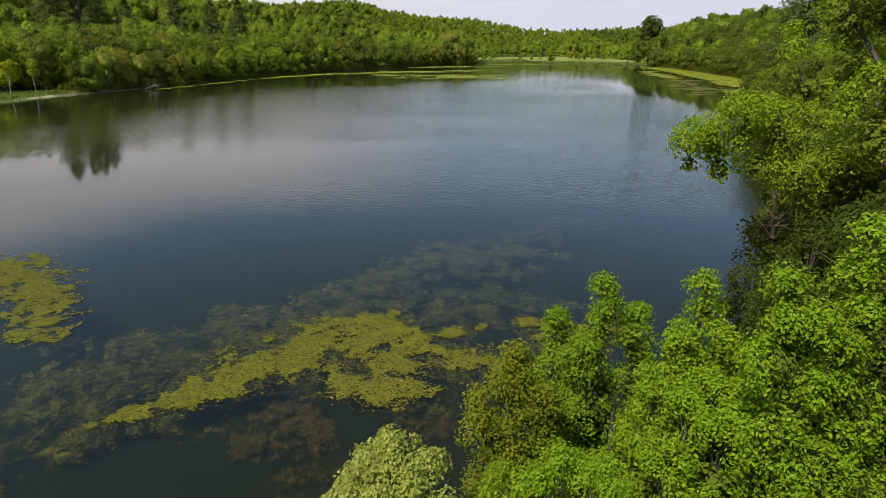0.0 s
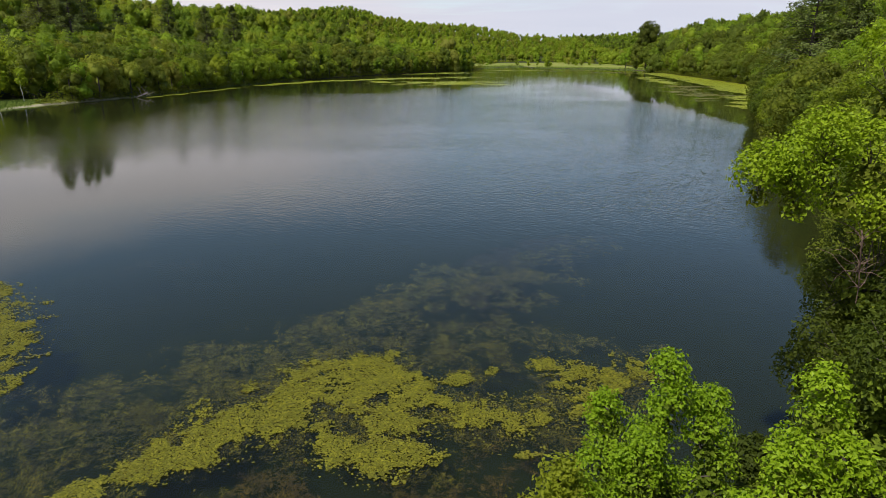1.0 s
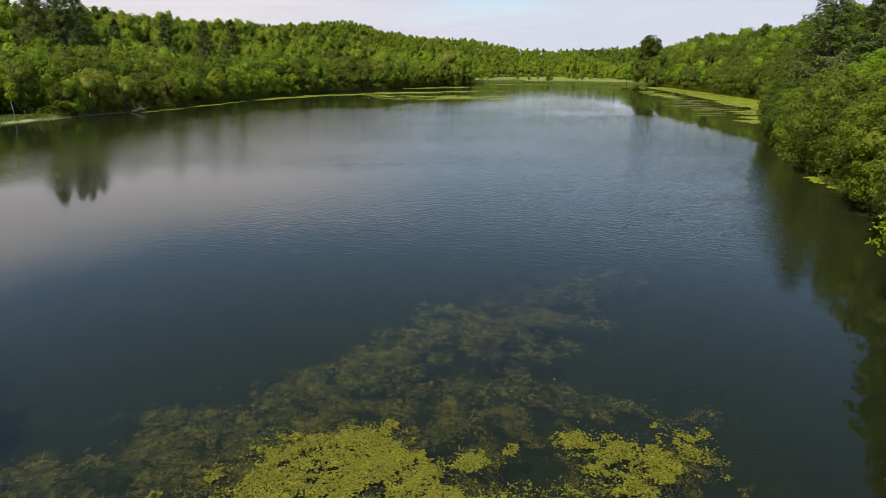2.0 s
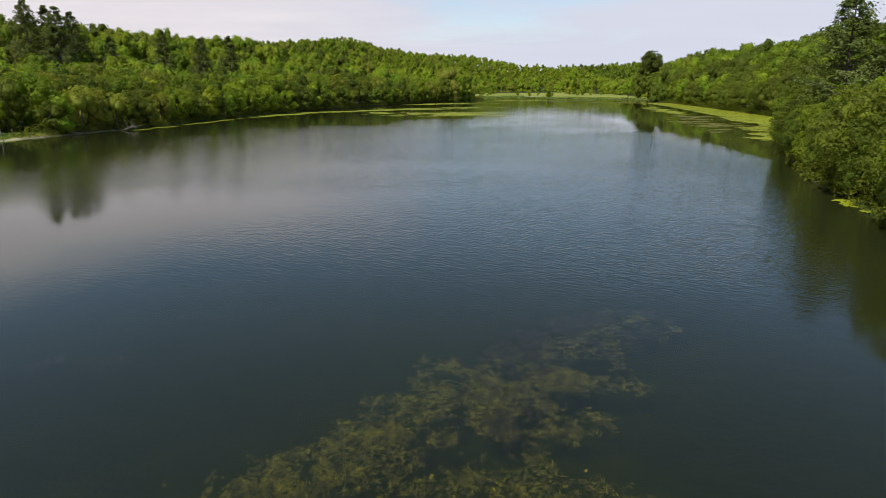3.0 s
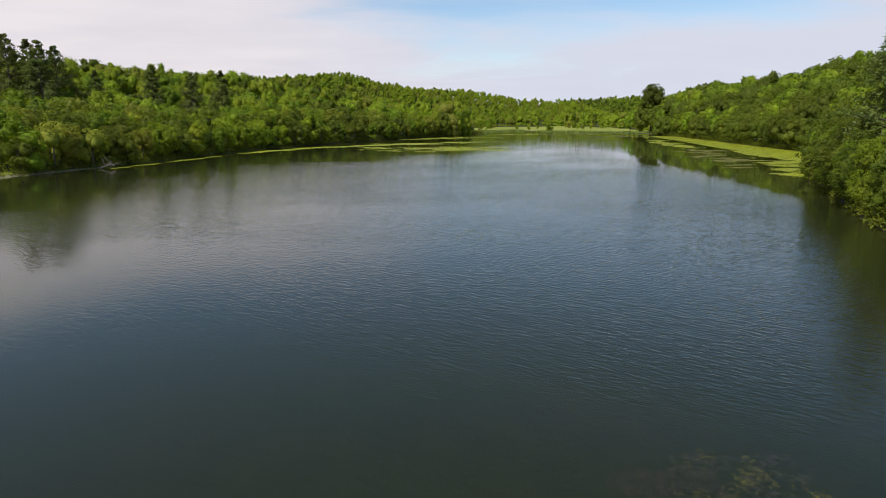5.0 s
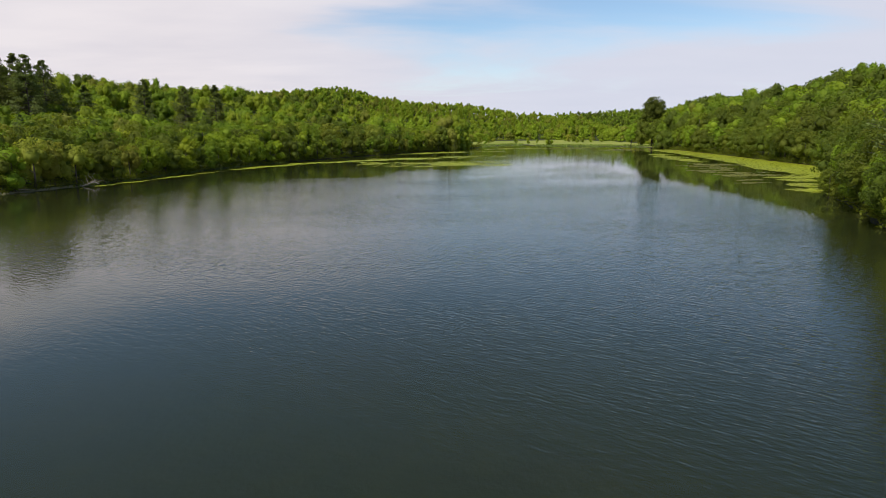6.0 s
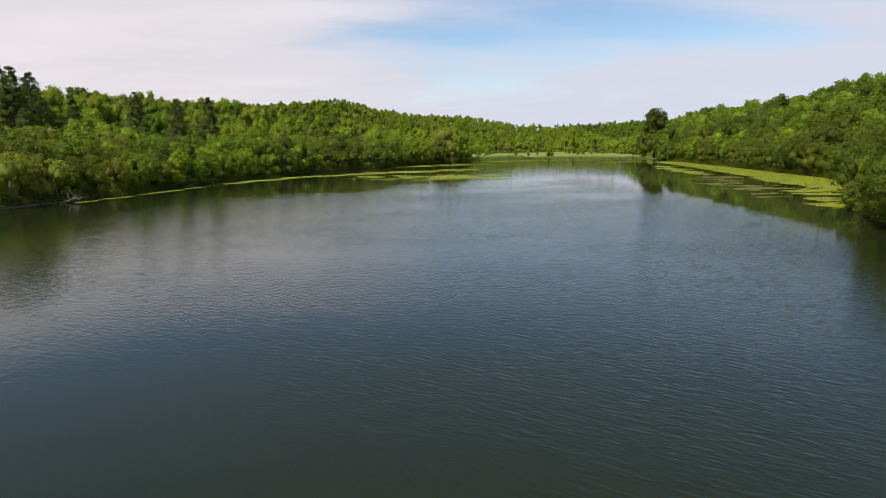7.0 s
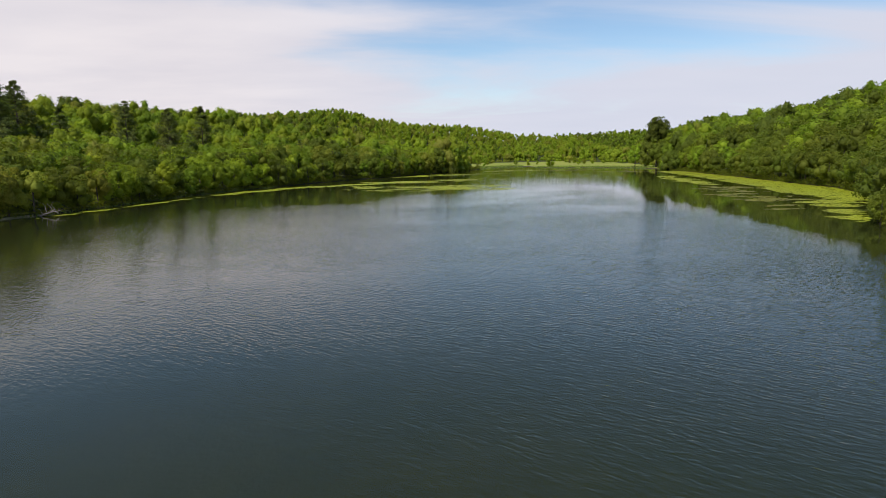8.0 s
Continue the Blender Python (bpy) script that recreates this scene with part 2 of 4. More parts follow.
    # peaty, slightly milky water: part clear, part scattering
    tr = k.n("ShaderNodeBsdfTransparent", Color=(0.84, 0.88, 0.70, 1))
    df = k.n("ShaderNodeBsdfDiffuse")
    murk = k.noise(0.05, 4, 0.6)
    k.l(k.ramp(murk, (0.3, (0.044, 0.058, 0.020)), (0.7, (0.068, 0.070, 0.020))), df.inputs["Color"])
    body = k.n("ShaderNodeMixShader")
    # clear shallows by the bank, milky water farther out
    milk = k.n("ShaderNodeMapRange", From_Min=26, From_Max=62, To_Min=0.07, To_Max=0.19)
    k.l(sep.outputs["Y"], milk.inputs[0]); k.l(milk.outputs[0], body.inputs[0])
    k.l(tr.outputs[0], body.inputs[1]); k.l(df.outputs[0], body.inputs[2])
    ms = k.n("ShaderNodeMixShader")
    k.l(fr.outputs[0], ms.inputs[0]); k.l(body.outputs[0], ms.inputs[1]); k.l(gl.outputs[0], ms.inputs[2])
    k.l(ms.outputs[0], k.out.inputs[0])
    return k.m


WAVE_HEIGHT = 0.046
WATER = water_material()


def plant_material(name, dark, mid, light, rough=0.6, patchy=0.5):
    k = Mat(name)
    geo = k.n("ShaderNodeNewGeometry")
    c = k.ramp(geo.outputs["Random Per Island"], (0.0, dark), (0.55, mid), (1.0, light))
    f = k.noise(1.9, 5)
    c = k.mix(k.ramp(f, (0.36, (0, 0, 0)), (0.62, (patchy, patchy, patchy))), c, dark)
    k.l(c, k.bsdf.inputs["Base Color"])
    k.bsdf.inputs["Roughness"].default_value = rough
    k.bsdf.inputs["Specular IOR Level"].default_value = 0.25
    return k.m


PADS = plant_material("floating_pads", (0.092, 0.092, 0.007), (0.160, 0.156, 0.008), (0.245, 0.232, 0.016))
DUCKWEED = plant_material("duckweed", (0.22, 0.255, 0.010), (0.30, 0.34, 0.013), (0.37, 0.40, 0.022))
SUBMERGED = plant_material("submerged_weed", (0.016, 0.014, 0.004), (0.185, 0.150, 0.003), (0.380, 0.310, 0.006), 0.6, 0.9)
BROWN_WEED = plant_material("brown_weed", (0.012, 0.008, 0.008), (0.036, 0.024, 0.014), (0.085, 0.055, 0.022), 0.6, 0.8)
RUSTY_WEED = plant_material("rusty_weed", (0.030, 0.018, 0.004), (0.120, 0.072, 0.010), (0.24, 0.150, 0.018), 0.6, 0.85)
REED = plant_material("reed", (0.10, 0.16, 0.02), (0.17, 0.24, 0.03), (0.26, 0.30, 0.07))


# ---- building helpers ----
def mesh_np(name, verts, faces, mats, index=None, smooth=False):
    """A mesh from arrays; faces all of one corner count."""
    verts, faces = np.asarray(verts, np.float32), np.asarray(faces, np.int32)
    me = bpy.data.meshes.new(name)
    me.vertices.add(len(verts)); me.vertices.foreach_set("co", verts.ravel())
    me.loops.add(faces.size); me.loops.foreach_set("vertex_index", faces.ravel())
    me.polygons.add(len(faces))
    me.polygons.foreach_set("loop_start", np.arange(0, faces.size, faces.shape[1], dtype=np.int32))
    for m in mats:
        me.materials.append(m)
    if index is not None:
        me.polygons.foreach_set("material_index", np.asarray(index, np.int32))
    me.polygons.foreach_set("use_smooth", np.full(len(faces), smooth))
    me.update(calc_edges=True)
    me.validate()
    return me


def part(name, mesh, parent, label=""):
    ob = new(name, mesh)
    ob.parent = parent
    return tagged(ob, label) if label else ob


class Build:
    """Collects quads (triangles repeat their last corner as a fourth, thin one is avoided)."""

    def __init__(self):
        self.v, self.f, self.i, self.n = [], [], [], 0

    def add(self, v, f, index=0):
        v, f = np.asarray(v, float), np.asarray(f, int)
        self.v.append(v); self.f.append(f + self.n); self.i.append(np.full(len(f), index)); self.n += len(v)

    def arrays(self):
        return np.concatenate(self.v), np.concatenate(self.f), np.concatenate(self.i)

    def mesh(self, name, mats, smooth=False):
        v, f, i = self.arrays()
        return mesh_np(name, v, f, mats, i, smooth)


def unit(v):
    return v / np.maximum(np.linalg.norm(v, axis=-1, keepdims=True), 1e-9)


def leaves(rng, centre, normal, length, width, fold=0.12):
    """Folded, pointed leaf quads at the centres, facing the normals."""
    n = unit(normal)
    u = unit(np.cross(n, unit(rng.normal(size=n.shape))))
    w = np.cross(n, u)
    length, width = np.asarray(length)[:, None], np.asarray(width)[:, None]
    v = np.stack([centre - u * length / 2, centre + w * width / 2 + n * length * fold - u * length * 0.08,
                  centre + u * length / 2, centre - w * width / 2 + n * length * fold - u * length * 0.08], 1)
    return v.reshape(-1, 3), np.arange(len(n) * 4).reshape(-1, 4)


def tube(points, radii, sides=7):
    p = np.asarray(points, float)
    r = np.asarray(radii, float)
    t = unit(np.gradient(p, axis=0))
    ref = np.where(np.abs(t[:, 2:3]) > 0.9, np.array([[1.0, 0, 0]]), np.array([[0, 0, 1.0]]))
    a = unit(np.cross(t, ref)); b = np.cross(t, a)
    ang = np.arange(sides) * 2 * math.pi / sides
    ring = p[:, None] + r[:, None, None] * (np.cos(ang)[None, :, None] * a[:, None] + np.sin(ang)[None, :, None] * b[:, None])
    k = np.arange(len(p) - 1)[:, None] * sides
    j = np.arange(sides)[None, :]
    f = np.stack([k + j, k + (j + 1) % sides, k + sides + (j + 1) % sides, k + sides + j], -1).reshape(-1, 4)
    return ring.reshape(-1, 3), f


def wander(rng, a, b, steps, amount):
    """Points from a to b with a natural waver."""
    a, b = np.asarray(a, float), np.asarray(b, float)
    s = np.linspace(0, 1, steps)[:, None]
    off = np.cumsum(rng.normal(size=(steps, 3)), 0) * amount * np.linalg.norm(b - a) / steps
    return a + (b - a) * s + (off - off[0]) * np.sin(s * math.pi) + np.array([[0, 0, 1]]) * 0.12 * np.linalg.norm(b - a) * np.sin(s * math.pi)


def core_blob(rng, centre, radii, rings=5, sides=8):
    """A rough closed lump of inner foliage, so that the sky does not show through the whole crown."""
    th = np.linspace(0.12, math.pi - 0.12, rings)
    ph = np.arange(sides) * 2 * math.pi / sides
    d = np.stack([np.sin(th)[:, None] * np.cos(ph), np.sin(th)[:, None] * np.sin(ph), np.repeat(np.cos(th)[:, None], sides, 1)], -1)
    r = rng.uniform(0.7, 1.1, (rings, sides, 1))
    v = (np.asarray(centre) + d * r * np.asarray(radii)).reshape(-1, 3)
    k, j = np.arange(rings - 1)[:, None] * sides, np.arange(sides)[None]
    f = np.stack([k + j, k + sides + j, k + sides + (j + 1) % sides, k + (j + 1) % sides], -1).reshape(-1, 4)
    return v, f


def lobes_of(rng, R, z0, z1, count, low=0.35):
    """Bough centres and radii that fill an egg-shaped crown between z0 and z1."""
    zc, hz = (z0 + z1) / 2, (z1 - z0) / 2
    d = unit(rng.normal(size=(count, 3)))
    rad = rng.uniform(0.45, 1.0, (count, 1)) ** 0.6
    egg = np.where(d[:, 2:3] > 0, 1.0 - 0.25 * d[:, 2:3], 1.0)
    lr = rng.uniform(0.26, 0.44, count) * R
    c = np.array([0, 0, zc]) + d * rad * np.stack([R - lr * 0.8, R - lr * 0.8, hz - lr * 0.8], 1) * egg
    return c, lr


def lumps(rng, c, r, rings=4, sides=6):
    """A small rough ball of inner leaves for each bough, in quads."""
    th = np.linspace(0.2, math.pi - 0.2, rings)
    ph = np.arange(sides) * 2 * math.pi / sides
    d = np.stack([np.sin(th)[:, None] * np.cos(ph), np.sin(th)[:, None] * np.sin(ph), np.repeat(np.cos(th)[:, None], sides, 1)], -1).reshape(-1, 3)
    v = c[:, None] + d[None] * (r[:, None] * rng.uniform(0.84, 1.08, (len(c), len(d))))[..., None]
    k, j = np.arange(rings - 1)[:, None] * sides, np.arange(sides)[None]
    f = np.stack([k + j, k + sides + j, k + sides + (j + 1) % sides, k + (j + 1) % sides], -1).reshape(-1, 4)
    return v.reshape(-1, 3), (np.arange(len(c))[:, None, None] * len(d) + f[None]).reshape(-1, 4)


def crown(rng, R, z0, z1, lobe_count, leaf_count, size, core=0.5, lump=0.72, bough=1.0):
    """Foliage as arrays: leaf sprays over the boughs' outsides, and an inner lump (material 1)."""
    c, lr = lobes_of(rng, R, z0, z1, lobe_count)
    lr = lr * bough
    which = rng.choice(lobe_count, leaf_count, p=lr ** 2 / (lr ** 2).sum())
    d = rng.normal(size=(leaf_count, 3)); d[:, 2] += 0.45
    d = unit(d)
    p = c[which] + d * (lr[which] * rng.uniform(0.78, 1.12, leaf_count))[:, None]
    dist = np.linalg.norm(p[:, None] - c[None], axis=2) / lr[None]
    dist[np.arange(leaf_count), which] = 9
    keep = dist.min(1) > 0.72
    p, d = p[keep], d[keep]
    nrm = d + rng.normal(size=d.shape) * 0.30 + np.array([0, 0, 0.15])
    s = size * rng.uniform(0.65, 1.35, len(p))
    b = Build()
    b.add(*leaves(rng, p, nrm, s, s * rng.uniform(0.55, 0.9, len(p))), 0)
    if core:
        b.add(*lumps(rng, c, lr * lump, 3, 6), 1)
        b.add(*core_blob(rng, (0, 0, (z0 + z1) / 2), (R * core, R * core, (z1 - z0) / 2 * core)), 1)
    return b, c, lr


def tufted(rng, R, z0, z1, bough_n, per, tuft_r):
    """Boughs of an egg-shaped crown, and the leafy tufts on their upper and outer sides."""
    c, lr = lobes_of(rng, R, z0, z1, bough_n)
    return c, lr, *tufts_on(rng, c, lr, per, tuft_r, z0, z1)


def tufts_on(rng, c, lr, per, tuft_r, z0, z1):
    of = np.repeat(np.arange(len(c)), per)
    out = unit(c - np.array([0, 0, (z0 + z1) / 2]))
    d = unit(rng.normal(size=(len(of), 3)) * 0.8 + out[of] * 0.7 + np.array([0, 0, 0.45]))
    tc = c[of] + d * (lr[of] * rng.uniform(0.65, 1.0, len(of)))[:, None]
    tr = tuft_r * rng.uniform(0.65, 1.35, len(of))
    buried = np.linalg.norm(tc[:, None] - c[None], axis=2) / lr[None]
    buried[np.arange(len(of)), of] = 9
    keep = buried.min(1) > 0.62
    tc, tr, d = tc[keep], tr[keep], d[keep]
    top = (tc[:, 2] + tr * 0.6).max()
    tc[:, 2] = z0 + (tc[:, 2] - z0) * (z1 - z0) / (top - z0)
    return tc, tr, d


def tuft_places(rng, tc, tr, td, n, flat=0.65, jitter=0.28, inner=0.72):
    """Leaf places and facings over the tufts' upper, outer shells."""
    which = rng.choice(len(tc), n, p=tr ** 2 / (tr ** 2).sum())
    e = unit(rng.normal(size=(n, 3)) + td[which] * 0.7 + np.array([0, 0, 0.7]))
    shape = np.array([1, 1, flat])
    p = tc[which] + e * shape * (tr[which] * rng.uniform(inner, 1.08, n))[:, None]
    return p, unit(e / shape + rng.normal(size=e.shape) * jitter)


def leaf_tris(rng, p, n, size):
    u = unit(np.cross(n, unit(rng.normal(size=n.shape))))
    w = np.cross(n, u)
    s = (size * rng.uniform(0.6, 1.4, len(p)))[:, None]
    v = np.stack([p - u * s * 0.5 - w * s * 0.42, p - u * s * 0.5 + w * s * 0.42, p + u * s * 0.6], 1).reshape(-1, 3)
    return v, np.arange(len(v)).reshape(-1, 3)


def soft_lumps(rng, c, r, flat, rings, sides):
    """Uneven flattened balls in triangles: the dense inside of the tufts."""
    th = np.linspace(0.25, math.pi - 0.3, rings)
    ph = np.arange(sides) * 2 * math.pi / sides
    d = np.stack([np.sin(th)[:, None] * np.cos(ph), np.sin(th)[:, None] * np.sin(ph), np.repeat(np.cos(th)[:, None] * flat, sides, 1)], -1).reshape(-1, 3)
    v = c[:, None] + d[None] * (r[:, None] * rng.uniform(0.82, 1.12, (len(c), len(d))))[..., None]
    k, j = np.arange(rings - 1)[:, None] * sides, np.arange(sides)[None]
    q = np.stack([k + j, k + sides + j, k + sides + (j + 1) % sides, k + (j + 1) % sides], -1).reshape(-1, 4)
    cap = np.stack([np.zeros(sides - 2, int), np.arange(1, sides - 1), np.arange(2, sides)], 1)
    f = np.concatenate([q[:, [0, 1, 2]], q[:, [0, 2, 3]], cap])
    return v.reshape(-1, 3), (np.arange(len(c))[:, None, None] * len(d) + f[None]).reshape(-1, 3)


def trunk_build(rng, height, r0, targets=(), sides=7, lean=0.04):
    b = Build()
    top = np.array([rng.normal() * lean * height, rng.normal() * lean * height, height])
    p = wander(rng, (0, 0, -0.4), top, 7, 0.10)
    p[:, 2] = np.linspace(-0.4, height, 7)
    b.add(*tube(p, np.linspace(r0, r0 * 0.25, 7) * np.array([1.35, 1, 1, 1, 1, 1, 1]), sides))
    for t in targets:
        k = np.clip(t[2] / height - rng.uniform(0.12, 0.3), 0.15, 0.85)
        at = np.array([np.interp(k * height, p[:, 2], p[:, i]) for i in range(3)])
        length = np.linalg.norm(t - at)
        b.add(*tube(wander(rng, at, t, 5, 0.15), np.linspace(r0 * 0.42, r0 * 0.07, 5) * min(1, 0.4 + length / 6), 5))
    return b


def conifer(rng, height, spread, tiers, per_branch, size):
    """A pine: whorls of branches with flat sprays of needles, ragged in outline."""
    b, limbs = Build(), Build()
    limbs.add(*tube(np.array([(0, 0, z) for z in np.linspace(-0.4, height, 6)]), np.linspace(height * 0.018, 0.03, 6), 7))
    P, Q = [], []
    for k in range(tiers):
        f = (k + 0.5) / tiers
        z = height * (0.16 + 0.83 * f) + rng.normal() * 0.12
        reach = spread * (1 - f) ** 0.75 * rng.uniform(0.7, 1.15) + 0.35
        for j in range(rng.integers(6, 9)):
            a = rng.uniform(0, 2 * math.pi)
            l = reach * rng.uniform(0.6, 1.15)
            end = np.array([math.cos(a) * l, math.sin(a) * l, z + l * rng.uniform(-0.12, 0.42)])
            limbs.add(*tube(np.array([(0, 0, z), end * 0.5 + np.array([0, 0, z]) * 0.5 - (0, 0, 0.05 * l), end]), (0.05, 0.035, 0.015), 4))
            s = rng.uniform(0.3, 1.05, per_branch)[:, None] ** 0.7
            q = np.array([0, 0, z]) * (1 - s) + end * s + rng.normal(size=(per_branch, 3)) * np.array([0.3, 0.3, 0.3]) * (0.30 + 0.16 * l)
            P.append(q)
            Q.append(np.repeat(np.array([[math.cos(a) * 0.5, math.sin(a) * 0.5, 1.0]]), per_branch, 0) + rng.normal(size=(per_branch, 3)) * 0.45)
    P, Q = np.concatenate(P), np.concatenate(Q)
    s = size * rng.uniform(0.6, 1.3, len(P))
    b.add(*leaves(rng, P, Q, s, s * 0.5), 0)
    return b, limbs


# ---- the lie of the land ----
SHORE = [(-62, 0), (-34, 3), (-15, 8), (-4, 11.5), (3, 14.5), (8, 19), (14, 25), (21, 33), (29, 44), (37, 58), (43.5, 74), (47, 88),
         (50.5, 102), (55, 112), (64, 131), (74, 155), (88, 175), (108, 206), (120, 236), (122, 262), (125, 296), (129, 352), (133, 415),
         (127, 456), (89, 483), (71, 497), (69, 530), (62, 531), (43, 520), (27, 472), (6, 428), (-17, 394), (-34, 366), (-50, 338), (-61, 314), (-74, 284),
         (-84, 250), (-86, 222), (-91, 202), (-97, 187), (-104, 167), (-108, 140), (-115, 105), (-116, 60), (-100, 20)]


def smooth_ring(pts, times=3):
    p = np.asarray(pts, float)
    for _ in range(times):
        q = np.roll(p, -1, 0)
        p = np.stack([0.75 * p + 0.25 * q, 0.25 * p + 0.75 * q], 1).reshape(-1, 2)
    return p


RING = smooth_ring(SHORE)
RING = RING + np.array([[noise.noise((x * 0.12, y * 0.12, 3.0)), noise.noise((x * 0.12, y * 0.12, 9.0))] for x, y in RING]) * 1.1
MARSH_RING = smooth_ring([(132, 415), (127, 456), (89, 483), (71, 497), (66, 534), (43, 520), (30, 478), (18, 500), (30, 640), (80, 690), (150, 640), (150, 500), (140, 440)], 2)


def ring_distance(px, py, ring):
    """Signed distance to a closed ring: negative inside."""
    p = np.stack([np.ravel(px), np.ravel(py)], 1)
    best = np.full(len(p), 1e18)
    inside = np.zeros(len(p), bool)
    a, b = ring, np.roll(ring, -1, 0)
    for (ax, ay), (bx, by) in zip(a, b):
        dx, dy = bx - ax, by - ay
        s = np.clip(((p[:, 0] - ax) * dx + (p[:, 1] - ay) * dy) / (dx * dx + dy * dy + 1e-12), 0, 1)
        best = np.minimum(best, (p[:, 0] - ax - s * dx) ** 2 + (p[:, 1] - ay - s * dy) ** 2)
        cross = (ay > p[:, 1]) != (by > p[:, 1])
        with np.errstate(divide="ignore", invalid="ignore"):
            inside ^= cross & (p[:, 0] < (bx - ax) * (p[:, 1] - ay) / (by - ay if by != ay else 1e-12) + ax)
    d = np.sqrt(best)
    return np.where(inside, -d, d).reshape(np.shape(px))


def ease(a, b, v):
    s = np.clip((v - a) / (b - a), 0, 1)
    return s * s * (3 - 2 * s)


def land(x, y):
    """Ground height, distance from the water, distance from the marsh."""
    x, y = np.asarray(x, float), np.asarray(y, float)
    d, m = ring_distance(x, y, RING), ring_distance(x, y, MARSH_RING)
    flat = np.minimum(d, m)
    right = ease(20, 110, x)
    far = ease(520, 700, y) * (1 - 0.7 * right)
    left_hill = LEFT_HILL * ease(4, 200, flat)
    right_hill = RIGHT_HILL * ease(0, 190, flat) + 5.0 * ease(0, 22, flat) * ease(120, 200, y)
    right_hill = right_hill * (1 - 0.5 * ease(360, 520, y) * (1 - ease(0.355, 0.43, x / np.maximum(y - 40, 1))))
    far_hill = FAR_HILL * ease(6, 190, flat)
    h = (left_hill * (1 - right) + right_hill * right) * (1 - far) + far_hill * far
    h = h + 17.0 * np.exp(-(((x + 78) / 70) ** 2 + ((y - 690) / 110) ** 2)) * ease(0, 120, flat)
    h = h + 2.0 * np.sin(x * 0.021 + 1.3) * np.sin(y * 0.017) * ease(10, 120, flat)
    bank = 0.45 * ease(0.0, 2.5, d)
    deep = -0.25 - 2.2 * ease(0.5, 22, -d)
    z = np.where(d > 0, 0.02 + bank + h, np.minimum(0.02, 0.02 + deep * ease(0, 0.8, -d)))
    wet = (m < 0) & (d > 0)
    z = np.where(wet, 0.02 + 0.22 * ease(0, 2, d), z)
    return z, d, m


LEFT_HILL, RIGHT_HILL, FAR_HILL = 31.0, 27.5, 31.0


def axis_steps(fine_a, fine_b, step, far_a, far_b):
    mid = np.arange(fine_a, fine_b + step, step)
    lo, hi, s = [fine_a], [mid[-1]], step
    while lo[-1] > far_a:
        s *= 1.35; lo.append(lo[-1] - s)
    s = step
    while hi[-1] < far_b:
        s *= 1.35; hi.append(hi[-1] + s)
    return np.concatenate([lo[:0:-1], mid, hi[1:]])


GX, GY = axis_steps(-140, 180, 2.0, -3500, 3500), axis_steps(-30, 560, 2.0, -1500, 4500)


def build_ground():
    X, Y = np.meshgrid(GX, GY)
    Z, D, M = land(X, Y)
    wob = np.array([noise.noise((x * 0.05, y * 0.05, 0.5)) for x, y in zip(X.ravel(), Y.ravel())]).reshape(X.shape)
    Z = Z + np.where(D > 4, wob * 0.6, np.where(D < -3, wob * 0.25, 0.0)) * np.where((M < 0) & (D > 0), 0.15, 1.0)
    w, h = len(GX), len(GY)
    k = np.arange(h - 1)[:, None] * w + np.arange(w - 1)[None]
    f = np.stack([k, k + 1, k + w + 1, k + w], -1).reshape(-1, 4)
    dc = (D[:-1, :-1] + D[1:, 1:]).ravel() / 2
    mc = (M[:-1, :-1] + M[1:, 1:]).ravel() / 2
    xc, yc = ((X[:-1, :-1] + X[1:, 1:]) / 2).ravel(), ((Y[:-1, :-1] + Y[1:, 1:]) / 2).ravel()
    meadow = (xc < -98) & (yc > 120) & (yc < 183) & (dc < 24)
    idx = np.where(dc < 0.0, 2, np.where((mc < 1) | meadow, 1, 0))
    me = mesh_np("ground", np.stack([X, Y, Z], -1).reshape(-1, 3), f, [FOREST_FLOOR, MARSH_GRASS, LAKE_BED], idx, True)
    tagged(new("ground", me), "wooded hills, marsh and dark lake bed as one sheet of ground", "ground", kind="structure")


build_ground()


def build_bank():
    """A strip of mud and washed stones along the water's edge."""
    p = RING[::2]
    t = unit(np.roll(p, -1, 0) - np.roll(p, 1, 0))
    out = np.stack([t[:, 1], -t[:, 0]], 1)
    rows = []
    for off, z in ((-1.5, -0.30), (-0.4, -0.04), (0.2, 0.08), (0.9, 0.24), (1.6, 0.30)):
        w = np.array([noise.noise((x * 0.4, y * 0.4, off)) for x, y in p])
        q = p + out * (off + 0.35 * w)[:, None]
        rows.append(np.concatenate([q, (z + 0.05 * w)[:, None]], 1))
    n = len(p)
    k = np.arange(4)[:, None] * n
    j = np.arange(n)[None]
    f = np.stack([k + j, k + (j + 1) % n, k + n + (j + 1) % n, k + n + j], -1).reshape(-1, 4)
    fx, fy = np.tile(p[:, 0], 4), np.tile(p[:, 1], 4)
    sandy = (fx < -82) & (fy > 120) & (fy < 206)
    me = mesh_np("bank", np.concatenate(rows), f, [SHORE_MUD, SHORE_SAND], sandy, smooth=True)
    tagged(new("bank", me), "narrow pale muddy bank along the water's edge", "bank", kind="structure")


build_bank()

wx = np.array([-150, -60, 0, 60, 170]); wy = np.array([-20, 120, 300, 545])
WX, WY = np.meshgrid(wx, wy)
kk = np.arange(3)[:, None] * 5 + np.arange(4)[None]
water = new("water", mesh_np("water", np.stack([WX, WY, np.zeros(WX.shape)], -1).reshape(-1, 3),
                             np.stack([kk, kk + 1, kk + 6, kk + 5], -1).reshape(-1, 4), [WATER], smooth=True))
tagged(water, "dark blue-green lake water with light wind ripples", "lake", kind="structure")


# ---- woods ----
def height_at(x, y):
    return float(land(np.array([x]), np.array([y]))[0][0])


